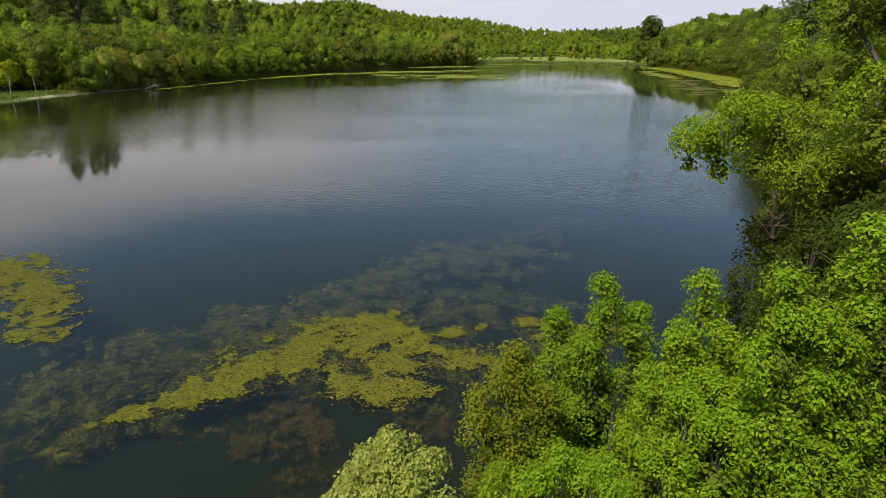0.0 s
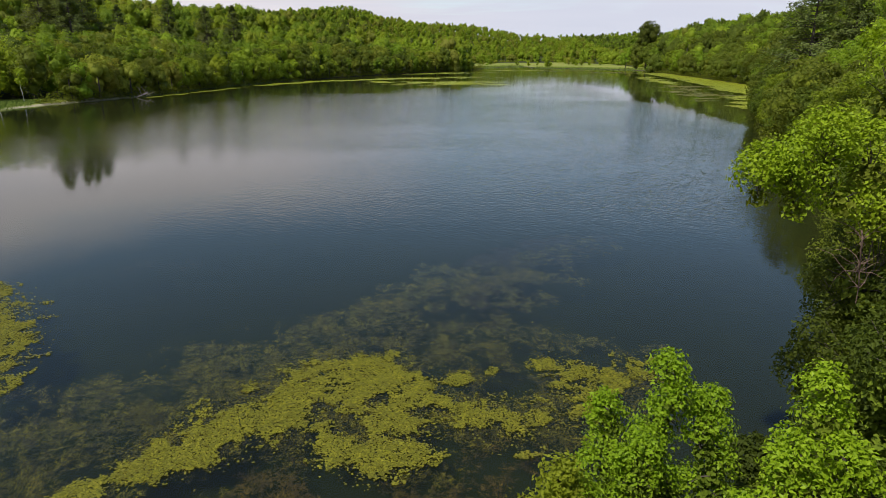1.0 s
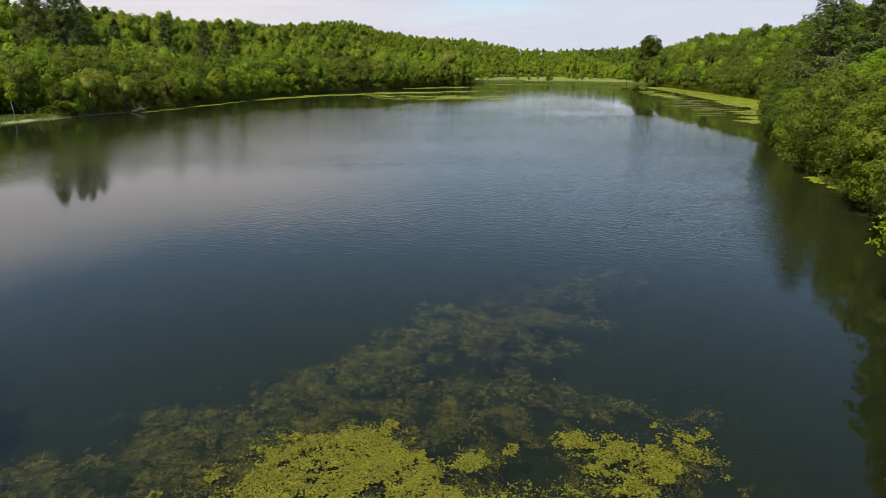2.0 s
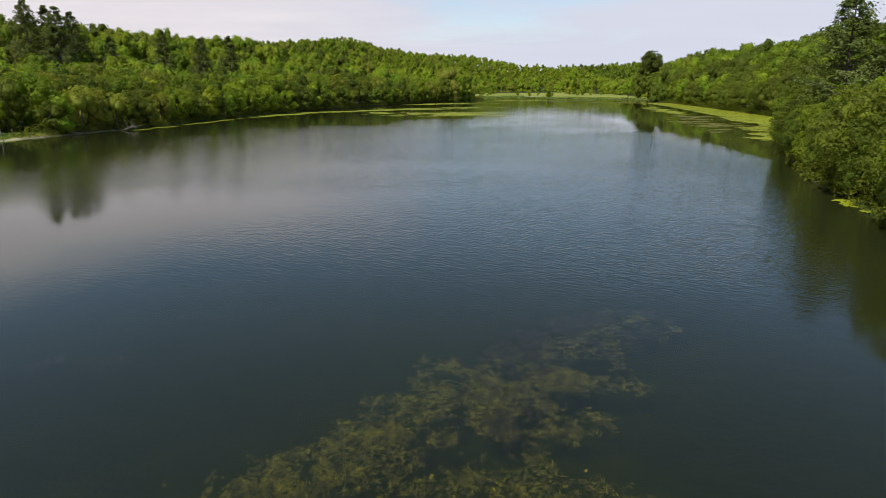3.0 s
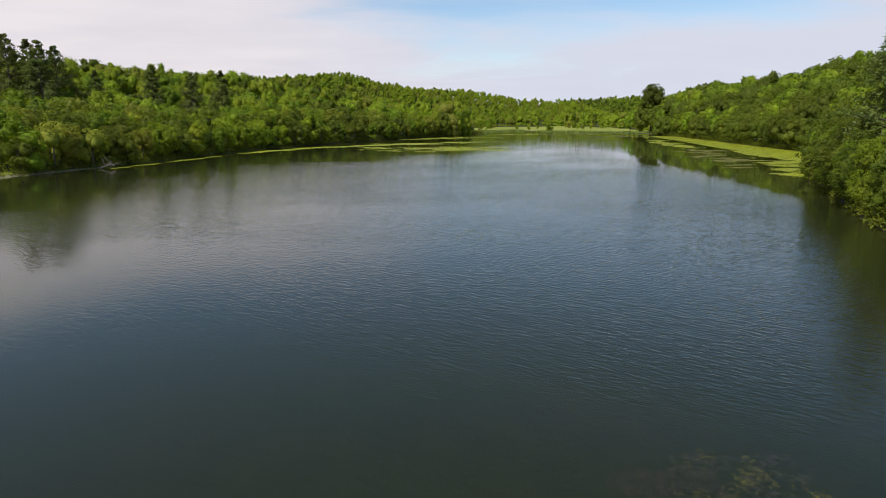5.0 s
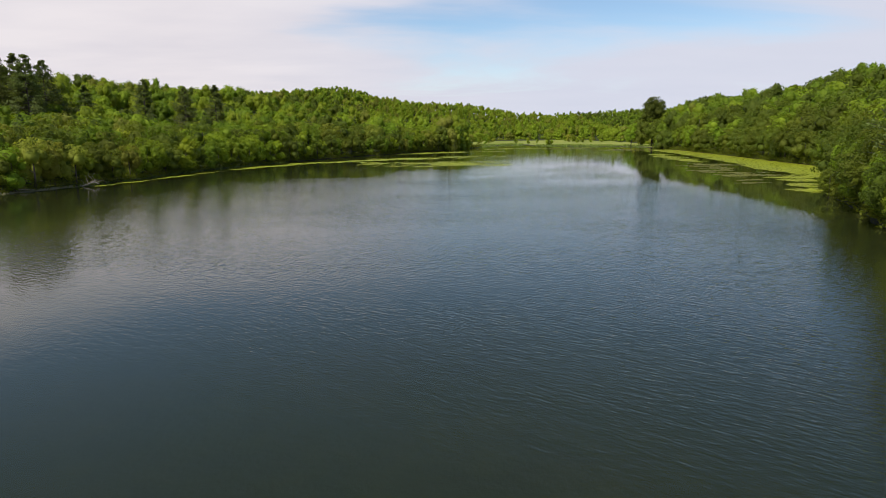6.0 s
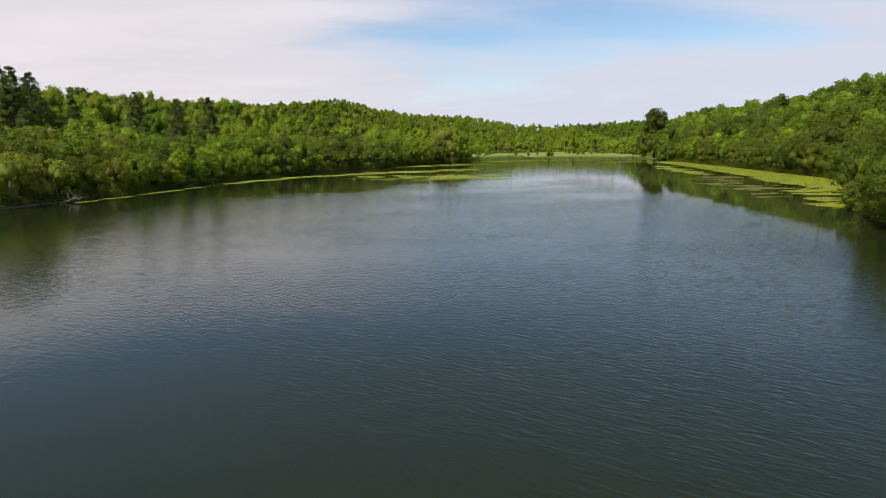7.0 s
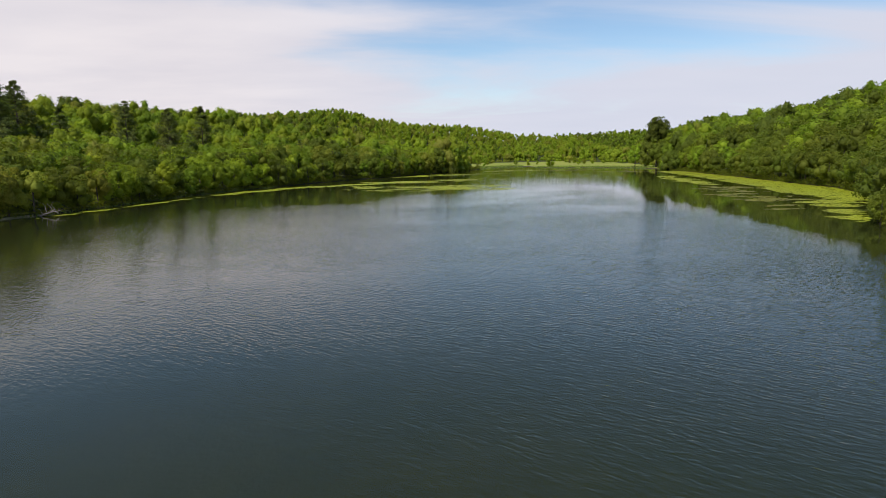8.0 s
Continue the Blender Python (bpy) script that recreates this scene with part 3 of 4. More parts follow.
def tree_kind(seed, leaf, H, R, z0, bough_n, per, tuft_r, leaf_n, size, limbs=4, sides=7, inside=0.78):
    rng = np.random.default_rng(seed)
    c, lr, tc, tr, td = tufted(rng, R, z0, H, bough_n, per, tuft_r)
    b = Build()
    b.add(*leaf_tris(rng, *tuft_places(rng, tc, tr, td, leaf_n, 0.85, 0.35), size), 0)
    out = unit(c - np.array([0, 0, (z0 + H) / 2]))
    b.add(*leaf_tris(rng, *tuft_places(rng, c, lr, out, leaf_n // 3, 1.0, 0.35, 0.9), size), 0)
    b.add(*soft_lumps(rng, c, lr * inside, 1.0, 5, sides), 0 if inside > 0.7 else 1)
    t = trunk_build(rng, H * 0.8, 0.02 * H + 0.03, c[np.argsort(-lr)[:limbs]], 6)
    return t.mesh("trunk", [BARK]), b.mesh("crown", [leaf, LEAF_INNER_SHADE], True)


TREE_WORDS = {5: "broadleaf tree in dull mid-green leaf", 4: "broadleaf tree in bright green leaf", 0: "bushy broadleaf tree in fresh green summer leaf", 1: "broadleaf tree in light yellow-green leaf",
              2: "dense broadleaf tree with deep green leaves", 3: "broadleaf tree with olive and brownish new leaves"}
KINDS = []
for i in range(10):
    # mixed leaf tints; extra deep and dull greens also paint the shore's shade
    tint = (0, 5, 2, 0, 3, 1, 2, 5, 2, 0)[i]
    H = (12.0, 13.5, 11.0, 14.5, 12.5, 10.0, 13.0, 11.5, 12.0, 14.0)[i]
    KINDS.append((tint, H, *tree_kind(100 + i, LEAF[tint], H, H * (0.36 + 0.04 * (i % 3)), H * 0.03, 13 + i % 4, 4, H * 0.085, 1100, 0.42)))
CLOSE_KINDS = []
for i in range(4):
    tint = (0, 2, 0, 2)[i]
    H = (13.0, 11.0, 14.5, 12.0)[i]
    CLOSE_KINDS.append((tint, H, *tree_kind(200 + i, LEAF[tint], H, H * (0.36 + 0.04 * (i % 2)), H * 0.03, 26, 6, 0.75, 6400, 0.26, 6, inside=0.6)))
PINES = []
for i in range(3):
    b, limbs = conifer(np.random.default_rng(300 + i), 20.0, 4.8 + 0.6 * i, 30, 44, 0.44)
    PINES.append((limbs.mesh("trunk", [BARK]), b.mesh("crown", [NEEDLES])))


def plant(trunk_me, crown_me, x, y, z, scale, turn, name, label, category, group):
    base = new(name)
    base.matrix_basis = Matrix.LocRotScale((x, y, z), Euler((0, 0, turn)), (scale, scale, scale * 1.0))
    base.empty_display_size = 0.5
    part("trunk", trunk_me, base)
    part("crown", crown_me, base)
    return tagged(base, label, category, group)


def dome(rng, R, z0, z1, bough_n, leaf_n, size, rings, sides, pointed=0.4):
    """A wood tree's leafy head: boughs bulging out of a dome, clothed in leaf triangles."""
    lr = rng.uniform(0.36, 0.56, bough_n) * R
    d = unit(rng.normal(size=(bough_n, 3)) + np.array([0, 0, 0.3]))
    c = np.array([0, 0, (z0 + z1) / 2]) + d * np.stack([R - lr, R - lr, (z1 - z0) / 2 - lr * 0.9], 1) * rng.uniform(0.7, 1.05, (bough_n, 1))
    if z0 == 0:
        # trees on the wood's edge are leafy down to the ground
        a = np.arange(5) * 1.26 + rng.uniform(0, 1.2)
        c = np.concatenate([c, np.stack([np.cos(a) * R * 0.5, np.sin(a) * R * 0.5, np.full(5, R * 0.25)], 1)])
        lr = np.concatenate([lr, rng.uniform(0.36, 0.5, 5) * R])
    c[:, 2] = z0 + (c[:, 2] - z0) * (z1 - z0 - lr) / np.maximum((c[:, 2] - z0).max(), 1e-6)
    taper = 1 - 0.4 * pointed * np.clip((c[:, 2] - z0) / (z1 - z0), 0, 1)
    c[:, :2] *= taper[:, None]
    lr = lr * (0.5 + 0.5 * taper)
    out = unit(c - np.array([0, 0, (z0 + z1) / 2]))
    v2, f2 = soft_lumps(rng, c, lr * 0.80, 1.1, rings, sides)
    if not leaf_n:
        return v2, f2
    v1, f1 = leaf_tris(rng, *tuft_places(rng, c, lr, out, leaf_n, 1.1, 0.45, 0.78), size)
    return np.concatenate([v1, v2]), np.concatenate([f1, f2 + len(v1)])


def shore_row(rng, step, ring=None, near_off=0.3, far_off=2.4):
    """Places just inland of the water's edge, about a step apart."""
    ring = RING if ring is None else ring
    p = np.concatenate([ring, ring[:1]])
    run = np.concatenate([[0], np.cumsum(np.linalg.norm(np.diff(p, axis=0), axis=1))])
    s = np.arange(0, run[-1], step) + rng.uniform(-0.3, 0.3, int(math.ceil(run[-1] / step))) * step
    x, y = np.interp(s, run, p[:, 0]), np.interp(s, run, p[:, 1])
    tx, ty = np.interp(s + 0.5, run, p[:, 0]) - x, np.interp(s + 0.5, run, p[:, 1]) - y
    l = np.hypot(tx, ty) + 1e-9
    off = rng.uniform(near_off, far_off, len(s))
    return x + ty / l * off, y - tx / l * off


def plant_woods():
    rng = np.random.default_rng(7)
    step = 8.4
    gx, gy = np.meshgrid(np.arange(-420, 560, step), np.arange(-60, 1050, step))
    x = (gx + rng.uniform(-0.42, 0.42, gx.shape) * step).ravel()
    y = (gy + rng.uniform(-0.42, 0.42, gy.shape) * step).ravel()
    pre = np.abs(x) < 0.74 * np.maximum(y, 0) + 45
    x, y = x[pre], y[pre]
    z, d, m = land(x, y)
    u = rng.random(len(x))
    r = np.hypot(x, y - 26)
    dens = np.where(d < 40, 1.0, np.where(d < 90, 0.85, 0.6)) * np.where((m < 130) & (y > 560), 1.3, 1.0)
    ok = (d > 6.0) & (u < dens) & (d < np.where(y > 480, 340, 215))
    x, y = x[ok], y[ok]
    fx, fy = np.meshgrid(np.arange(-260, 420, 8.6), np.arange(560, 1050, 8.6))
    fx, fy = (fx + rng.uniform(-3, 3, fx.shape)).ravel(), (fy + rng.uniform(-3, 3, fy.shape)).ravel()
    fd = land(fx, fy)[1]
    ok = (fd > 6) & (fd < 340) & (rng.random(len(fx)) < 0.8) & (np.abs(fx) < 0.6 * fy)
    x, y = np.concatenate([x, fx[ok]]), np.concatenate([y, fy[ok]])
    sx, sy = shore_row(rng, 5.0)
    for a, b in ((2.5, 5.0), (6.0, 11.0)):
        mx, my = shore_row(rng, 5.5, MARSH_RING, a, b)
        sx, sy = np.concatenate([sx, mx]), np.concatenate([sy, my])
    x, y = np.concatenate([x, sx]), np.concatenate([y, sy])
    z, d, m = land(x, y)
    r = np.hypot(x, y - 26)
    ok = (m > 2) & (d > 0.4)
    ok &= ~((x < -98) & (y > 118) & (y < 181) & (d < 15))         # a small meadow
    ok &= ~((y < 40) & (x > -60) & (x < 30) & (y > -4))                       # the close bank's trees stand here
    ok &= (y > 6) | (d < 40)
    ok &= ~((np.abs(x) < 20) & (y < 8) & (y > -22))
    ok &= ~((np.abs(x - 71) < 9) & (np.abs(y - 156) < 9))
    ok &= ~((x > 20) & (x < 132) & (y > 430) & (y < 540))
    x, y, z, d, r, m = x[ok], y[ok], z[ok], d[ok], r[ok], m[ok]
    order = np.argsort(np.where((d < 22) & (y > 30) & (np.abs(x) < 0.72 * y + 22), r, 1e6))
    near = np.zeros(len(x), bool)
    near[order[:275]] = True
    # trees that stand behind nearer and higher ones can be simpler
    top = z + 12
    rise, way = (top - 13.4) / np.hypot(x, y - 40), np.floor(np.degrees(np.arctan2(x, y - 40)) / 0.8).astype(int)
    hidden = np.zeros(len(x), bool)
    sky_line = {}
    for k in np.argsort(np.hypot(x, y - 40)):
        seen_to = min(sky_line.get(way[k] + o, -9) for o in (-1, 0, 1))
        hidden[k] = rise[k] + 5.5 / np.hypot(x[k], y[k] - 40) < seen_to and r[k] > 110
        sky_line[way[k]] = max(sky_line.get(way[k], -9), rise[k])
    low, far_low, bare_low, edge_low, tiny = [], [], [], [], []
    for i in range(10):
        R, z1 = 5.4 + 0.9 * (i % 3), 13.0 + 1.5 * (i % 4)
        pointed = (i % 5) / 4
        for store, bough_n, leaf_n, size, rings, sides, base in ((low, 11, 430, 0.66, 3, 5, 0.2), (far_low, 9, 240, 0.9, 3, 5, 0.12), (bare_low, 5, 0, 1.9, 3, 4, 0.3), (edge_low, 10, 460, 0.62, 3, 5, 0.0), (tiny, 5, 120, 1.15, 3, 4, 0.04)):
            store.append(dome(np.random.default_rng(400 + i), R, z1 * base, z1, bough_n, leaf_n, size, rings, sides, pointed))
    for i in range(2):
        v, f, idx = conifer(np.random.default_rng(450 + i), 17.0, 3.3, 14, 6, 0.9)[0].arrays()
        for store in (low, far_low, bare_low, edge_low, tiny):
            store.append((v, f[:, :3]))
    V, F, I, total = [], [], [], 0
    for k in range(len(x)):
        g = rng.random(4)
        if near[k]:
            edge = float(ease(2, 14, d[k]))
            if r[k] < 150 and x[k] > 0:
                tint, H, tm, cm = CLOSE_KINDS[int(g[0] * 4)]
            else:
                tint, H, tm, cm = KINDS[(0, 1, 2, 6, 7, 8, 2, 6, 8, 3)[int(g[0] * 10)] if x[k] > 0 else int(g[0] * 10)]
            s = (8.0 + 5.0 * edge + 4.5 * g[1] + (0.8 if x[k] > 0 else 0.0)) / H
            plant(tm, cm, x[k], y[k], z[k] - 0.15, s, g[2] * 6.28, "tree", TREE_WORDS[tint] + " by the lake shore", "tree", "trees along the lake shore")
            continue
        pine = g[0] < (0.012 if x[k] < 0 and d[k] < 120 else 0.0)
        which = 10 + int(g[1] * 2) if pine else int(g[1] * 10)
        v = (edge_low if min(d[k], m[k]) < 15 and not hidden[k] else bare_low if hidden[k] else tiny if y[k] > 540 else low if r[k] < 380 else far_low)[which]
        v, f = v
        s = (0.72 + 0.40 * g[2]) * (0.75 if min(d[k], m[k]) < 5 else 1.0) * (1.12 if pine else 1.0) * (0.72 if y[k] > 540 else 1.25 if x[k] > 0 else 1.0)
        a = g[3] * 6.28
        rot = np.array([[math.cos(a), -math.sin(a), 0], [math.sin(a), math.cos(a), 0], [0, 0, 1]])
        V.append(v @ rot.T * np.array([s * 1.08, s * 1.08, s]) + np.array([x[k], y[k], z[k] - 0.2]))
        # far valley: yellow-green leaves, picked paler to stand in for distance haze
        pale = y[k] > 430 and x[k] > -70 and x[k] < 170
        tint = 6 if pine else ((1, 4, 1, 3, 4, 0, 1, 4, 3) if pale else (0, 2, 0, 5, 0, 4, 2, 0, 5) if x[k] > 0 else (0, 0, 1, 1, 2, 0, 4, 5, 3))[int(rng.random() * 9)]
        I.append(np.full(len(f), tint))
        F.append(f + total)
        total += len(v)
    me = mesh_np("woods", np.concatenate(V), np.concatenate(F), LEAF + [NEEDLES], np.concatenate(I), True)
    tagged(new("woods", me), "mixed green broadleaf woods with scattered pines on the hills", "woods", kind="stuff")


plant_woods()


def build_brush():
    """Low leafy brush that hangs over the water's edge."""
    rng = np.random.default_rng(8)
    bx, by = shore_row(rng, 0.016, None, -0.5, 2.0)
    seen = (np.abs(bx) < 0.72 * by + 25) & (by > 36)
    bx, by = bx[seen], by[seen]
    n = len(bx)
    bx, by = bx + rng.normal(size=n) * 0.8, by + rng.normal(size=n) * 0.8
    z, d, m = land(bx, by)
    clump = np.array([noise.noise((a * 0.25, b * 0.25, 2.0)) for a, b in zip(bx, by)])
    keep = (clump > -0.55) & (m > 1) & ~((bx < -94) & (by > 120) & (by < 172)) & (d > -1.4)
    bx, by, z, clump = bx[keep], by[keep], np.maximum(z[keep], 0.0), clump[keep]
    n = len(bx)
    top = 1.0 + 3.4 * np.clip(clump + 0.3, 0, 1)
    p = np.stack([bx, by, z + top * rng.uniform(0.1, 1.0, n)], 1)
    nrm = rng.normal(size=(n, 3)) * 0.6 + np.array([0, 0, 0.8])
    s = rng.uniform(0.25, 0.7, n)
    v, f = leaves(rng, p, nrm, s, s * 0.6)
    v[:, 2] = np.maximum(v[:, 2], 0.03)
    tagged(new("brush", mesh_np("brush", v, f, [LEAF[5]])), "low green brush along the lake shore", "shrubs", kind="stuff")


build_brush()


def place_tree(kind, x, y, top, name="tree", label="", group="trees along the lake shore", sink=0.15, turn=0.0):
    tint, H, tm, cm = kind
    z = max(height_at(x, y), 0.0)
    return plant(tm, cm, x, y, z - sink, (top - z) / H, turn, name, label or TREE_WORDS[tint] + " by the lake shore", "tree", group)


def place_pine(k, x, y, top, label="tall dark pine with ragged whorled branches above the broadleaf trees"):
    z = height_at(x, y)
    plant(*PINES[k], x, y, z - 0.2, (top - z) / 20.0, k * 2.1, "pine_tree", label, "pine", "pines above the lake")


place_pine(2, 66, 122, 27.5)
place_pine(1, 71.5, 119, 25.0)
place_pine(2, -158, 272, 44.0)
place_pine(0, -151, 273, 42.0)
place_pine(1, -146, 271, 41.5)
place_pine(2, -148, 285, 41.0)
place_pine(0, -136, 290, 32.0, "brownish pine among the broadleaf trees on the hillside")
place_pine(1, -131, 330, 37.0, "dark pine among the broadleaf trees on the hillside")
place_pine(2, -113, 330, 33.5, "dark pine among the broadleaf trees on the hillside")
place_pine(0, -106, 350, 35.5, "dark pine among the broadleaf trees on the hillside")
ROUND = (5, 28.0, *tree_kind(260, LEAF_DARK_AND_SHADE, 28.0, 7.6, 12.0, 46, 3, 1.6, 3000, 0.55))
place_tree(ROUND, 141.5, 456, 31.5, label="tall round-headed dark tree on the far point", turn=1.0)
for i, (tx, ty, top) in enumerate([(127, 454, 15.0), (133, 449, 17.0), (139, 445, 18.0), (145, 442, 18.5), (150, 438, 18.0), (135, 458, 18.5), (148, 452, 21.0)]):
    place_tree(KINDS[(0, 6, 2, 9)[i % 4]], tx, ty, top, turn=i * 1.7)
place_tree(CLOSE_KINDS[1], 73.5, 155, 5.0, "bush", "low green willow bush at the water's edge")
place_tree(CLOSE_KINDS[1], 76, 159, 4.2, "bush", "low green willow bush at the water's edge", turn=2.0)
for i, (bx, by, top) in enumerate([(-119.5, 170, 5.5), (-123, 161, 6.0), (-124.5, 152, 5.0), (-125, 143, 6.5), (-126, 134, 5.5), (-117, 186, 5.0), (-123, 178, 8.0)]):
    place_tree(KINDS[(0, 5, 3, 9)[i % 4]], bx, by, height_at(bx, by) + top, "bush", "leafy green bush at the back of the shore meadow", "bushes by the meadow", turn=i * 1.9)
place_tree(KINDS[5], 81, 497, 10.0, "tree", "small lone tree on the marsh", turn=2.0)

rng = np.random.default_rng(77)
for i in range(20):
    bx, by = rng.uniform(30, 140), rng.uniform(545, 640)
    if ring_distance(np.array([bx]), np.array([by]), RING)[0] > 3:
        place_tree(KINDS[(5, 9, 4)[i % 3]], bx, by, rng.uniform(3.0, 7.5), "bush", "yellow-green alder bush on the marsh", "bushes on the marsh", turn=i * 2.3)


# ---- near trees on the close bank ----
def near_tree(name, label, x, y, top, R, z0, seed, leaf, bough_n, leaf_n, leaf_len=0.17, tuft=0.3, per=11, limb_n=14, extra=(), spires=(), bough=0.95):
    """A tree close to the camera: trunk, limbs, twigs and single leaves in tufts."""
    rng = np.random.default_rng(seed)
    zg = max(height_at(x, y), 0.05)
    H = top - zg
    c, lr = lobes_of(rng, R, z0, H, bough_n)
    lr = lr * bough
    # leader shoots give the top its spires
    c = np.concatenate([c] + [np.array([[ex - x, ey - y, ez - zg]]) for ex, ey, ez, er in extra])
    lr = np.concatenate([lr, [er for *_, er in extra]])
    for sx, sy, sz in spires:
        reach = sz - zg - 0.45 * H
        k = np.arange(10) / 9
        foot = np.array([(sx - x) * 0.45, (sy - y) * 0.45])
        tip = np.array([sx - x, sy - y])
        stack = np.concatenate([tip + (foot - tip) * k[:, None] ** 1.3 + rng.normal(size=(10, 2)) * 0.14, (sz - zg - 0.2 - reach * k)[:, None]], 1)
        c = np.concatenate([c, stack])
        lr = np.concatenate([lr, 0.26 + 0.55 * k ** 0.7])
    tc, tr, td = tufts_on(rng, c, lr, per, tuft, z0, max(H, (c[:, 2] + lr).max()))
    b = Build()
    p, nrm = tuft_places(rng, tc, tr, td, leaf_n, 1.1, 0.5, 0.5)
    s = leaf_len * rng.uniform(0.7, 1.45, leaf_n)
    b.add(*leaves(rng, p, nrm + np.array([0, 0, 0.2]), s, s * rng.uniform(0.45, 0.68, leaf_n), 0.1), 0)
    # the inside: larger, sparser leaves, darker in colour to paint its shade
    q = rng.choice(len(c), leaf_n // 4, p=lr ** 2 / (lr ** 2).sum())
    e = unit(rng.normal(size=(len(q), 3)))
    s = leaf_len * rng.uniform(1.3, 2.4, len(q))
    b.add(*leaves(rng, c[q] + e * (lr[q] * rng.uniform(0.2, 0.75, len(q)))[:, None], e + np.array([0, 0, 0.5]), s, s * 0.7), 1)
    wood = trunk_build(rng, H * 0.86, 0.016 * H + 0.05, c[np.argsort(-lr)[:limb_n]], 8, 0.02)
    near_bough = np.argmin(np.linalg.norm(tc[:, None] - c[None], axis=2), 1)
    for k in range(len(tc)):
        wood.add(*tube(np.array([c[near_bough[k]], (c[near_bough[k]] + tc[k]) / 2 + (0, 0, 0.08), tc[k]]), (0.022, 0.014, 0.006), 4))
    base = new(name)
    base.location = (x, y, zg - 0.15)
    part("trunk", wood.mesh("trunk", [BARK]), base)
    part("crown", b.mesh("crown", [leaf, LEAF_INNER_SHADE]), base)
    return tagged(base, label, "tree", "trees on the close bank")


near_tree("tree", "young bright green tree with upright leafy spires over the water", 4.8, 14.4, 5.8, 1.7, 0.6, 11, LEAF_NEAR, 16, 32000, 0.08, spires=[(4.5, 15.6, 8.1), (3.6, 16.1, 6.9), (5.5, 15.5, 7.3), (4.1, 15.2, 6.6), (3.0, 15.2, 5.6)])
near_tree("tree", "young bright green tree with one leafy spire, in half shade", 6.0, 12.9, 7.0, 1.0, 3.4, 25, LEAF_NEAR, 10, 16000, 0.08, spires=[(5.9, 13.1, 9.0), (6.5, 13.0, 7.9), (5.6, 13.0, 7.6)])
near_tree("tree", "bright green tree leaning over the bank, lit from above", 7.3, 10.4, 8.6, 1.2, 4.6, 12, LEAF_NEAR, 12, 22000, 0.08, spires=[(6.4, 10.6, 10.0), (7.6, 10.7, 10.9), (7.1, 10.3, 9.5)])
# shade between these trees is painted: deep and dark leaf colours
near_tree("tree", "low tree under taller ones, shade put into its deep green leaves", 9.9, 14.4, 5.4, 1.9, 1.2, 29, LEAF[2], 16, 14000, 0.11)
near_tree("tree", "leafy tree on the bank, shade put into its dark leaf colour", 12.2, 14.2, 7.4, 1.9, 1.2, 28, LEAF_DARK_AND_SHADE, 16, 12000, 0.12)
near_tree("tree", "rounded bright green tree below the camera", 2.8, 10.2, 6.6, 1.9, 0.6, 13, LEAF_NEAR, 20, 30000, 0.068)
near_tree("tree", "bright green bushy tree on the bank below the camera", 5.5, 11.9, 7.3, 1.9, 0.6, 26, LEAF_NEAR, 20, 30000, 0.08)
near_tree("tree", "pale silvery-green tree with small rounded leaves", -0.5, 10.3, 6.75, 1.8, 0.6, 14, LEAF_PALE, 20, 26000, 0.08, 0.26)
near_tree("tree", "slim yellow-green tree at the water's edge", 2.0, 13.0, 5.2, 1.1, 0.5, 15, LEAF[1], 12, 18000, 0.08, spires=[(2.05, 13.3, 7.3), (1.4, 13.1, 6.1), (2.6, 13.1, 6.3)])
near_tree("tree", "tall shaded tree with limbs reaching over the lake", 14.9, 20.6, 19.5, 4.1, 6.5, 16, LEAF_NEAR, 46, 46000, 0.105, 0.42, 8, 22, bough=0.85, extra=[(8.1, 20.0, 10.3, 0.4), (8.7, 19.7, 10.7, 0.5), (9.0, 20.0, 10.1, 0.55), (9.7, 20.3, 11.0, 0.65), (10.2, 20.0, 10.2, 0.7), (10.9, 20.2, 10.9, 0.8), (11.6, 20.2, 9.8, 0.9)])
near_tree("tree", "tall leafy tree beside the camera's start, in deep shade below", 15.6, 11.0, 18.5, 4.2, 5.0, 17, LEAF_NEAR, 46, 10000, 0.26, 0.8, 6, 22)
# shade under the taller trees is put into the dark leaf colour
near_tree("tree", "leafy tree under the taller ones, its leaves darkened for shade", 12.2, 17.3, 10.8, 2.9, 0.6, 27, LEAF_DARK_AND_SHADE, 26, 22000, 0.12, 0.5)
near_tree("tree", "shrubby tree under the taller ones on the bank, darkened for shade", 13.4, 21.8, 9.5, 3.0, 0.4, 18, LEAF_DARK_AND_SHADE, 24, 20000, 0.125, 0.5)
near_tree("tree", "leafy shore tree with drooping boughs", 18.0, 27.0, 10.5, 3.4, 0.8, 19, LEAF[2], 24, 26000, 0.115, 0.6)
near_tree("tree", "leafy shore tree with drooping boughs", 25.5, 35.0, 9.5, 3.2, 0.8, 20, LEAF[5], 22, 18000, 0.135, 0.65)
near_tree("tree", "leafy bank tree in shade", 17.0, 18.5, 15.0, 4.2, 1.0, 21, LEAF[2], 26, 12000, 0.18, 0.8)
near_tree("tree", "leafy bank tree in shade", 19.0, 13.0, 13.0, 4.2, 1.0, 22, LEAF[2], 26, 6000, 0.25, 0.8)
# dark leaf colour paints the shaded gaps between brighter trees
near_tree("bush", "low shrub between brighter trees, its leaves darkened for shade", 8.8, 9.4, 2.6, 1.6, 0.3, 23, LEAF_DARK_AND_SHADE, 14, 9000, 0.11)
near_tree("tree", "low tree between brighter ones, its leaves darkened for shade", 8.9, 18.4, 5.0, 1.9, 0.4, 24, LEAF_DARK_AND_SHADE, 18, 12000, 0.13)


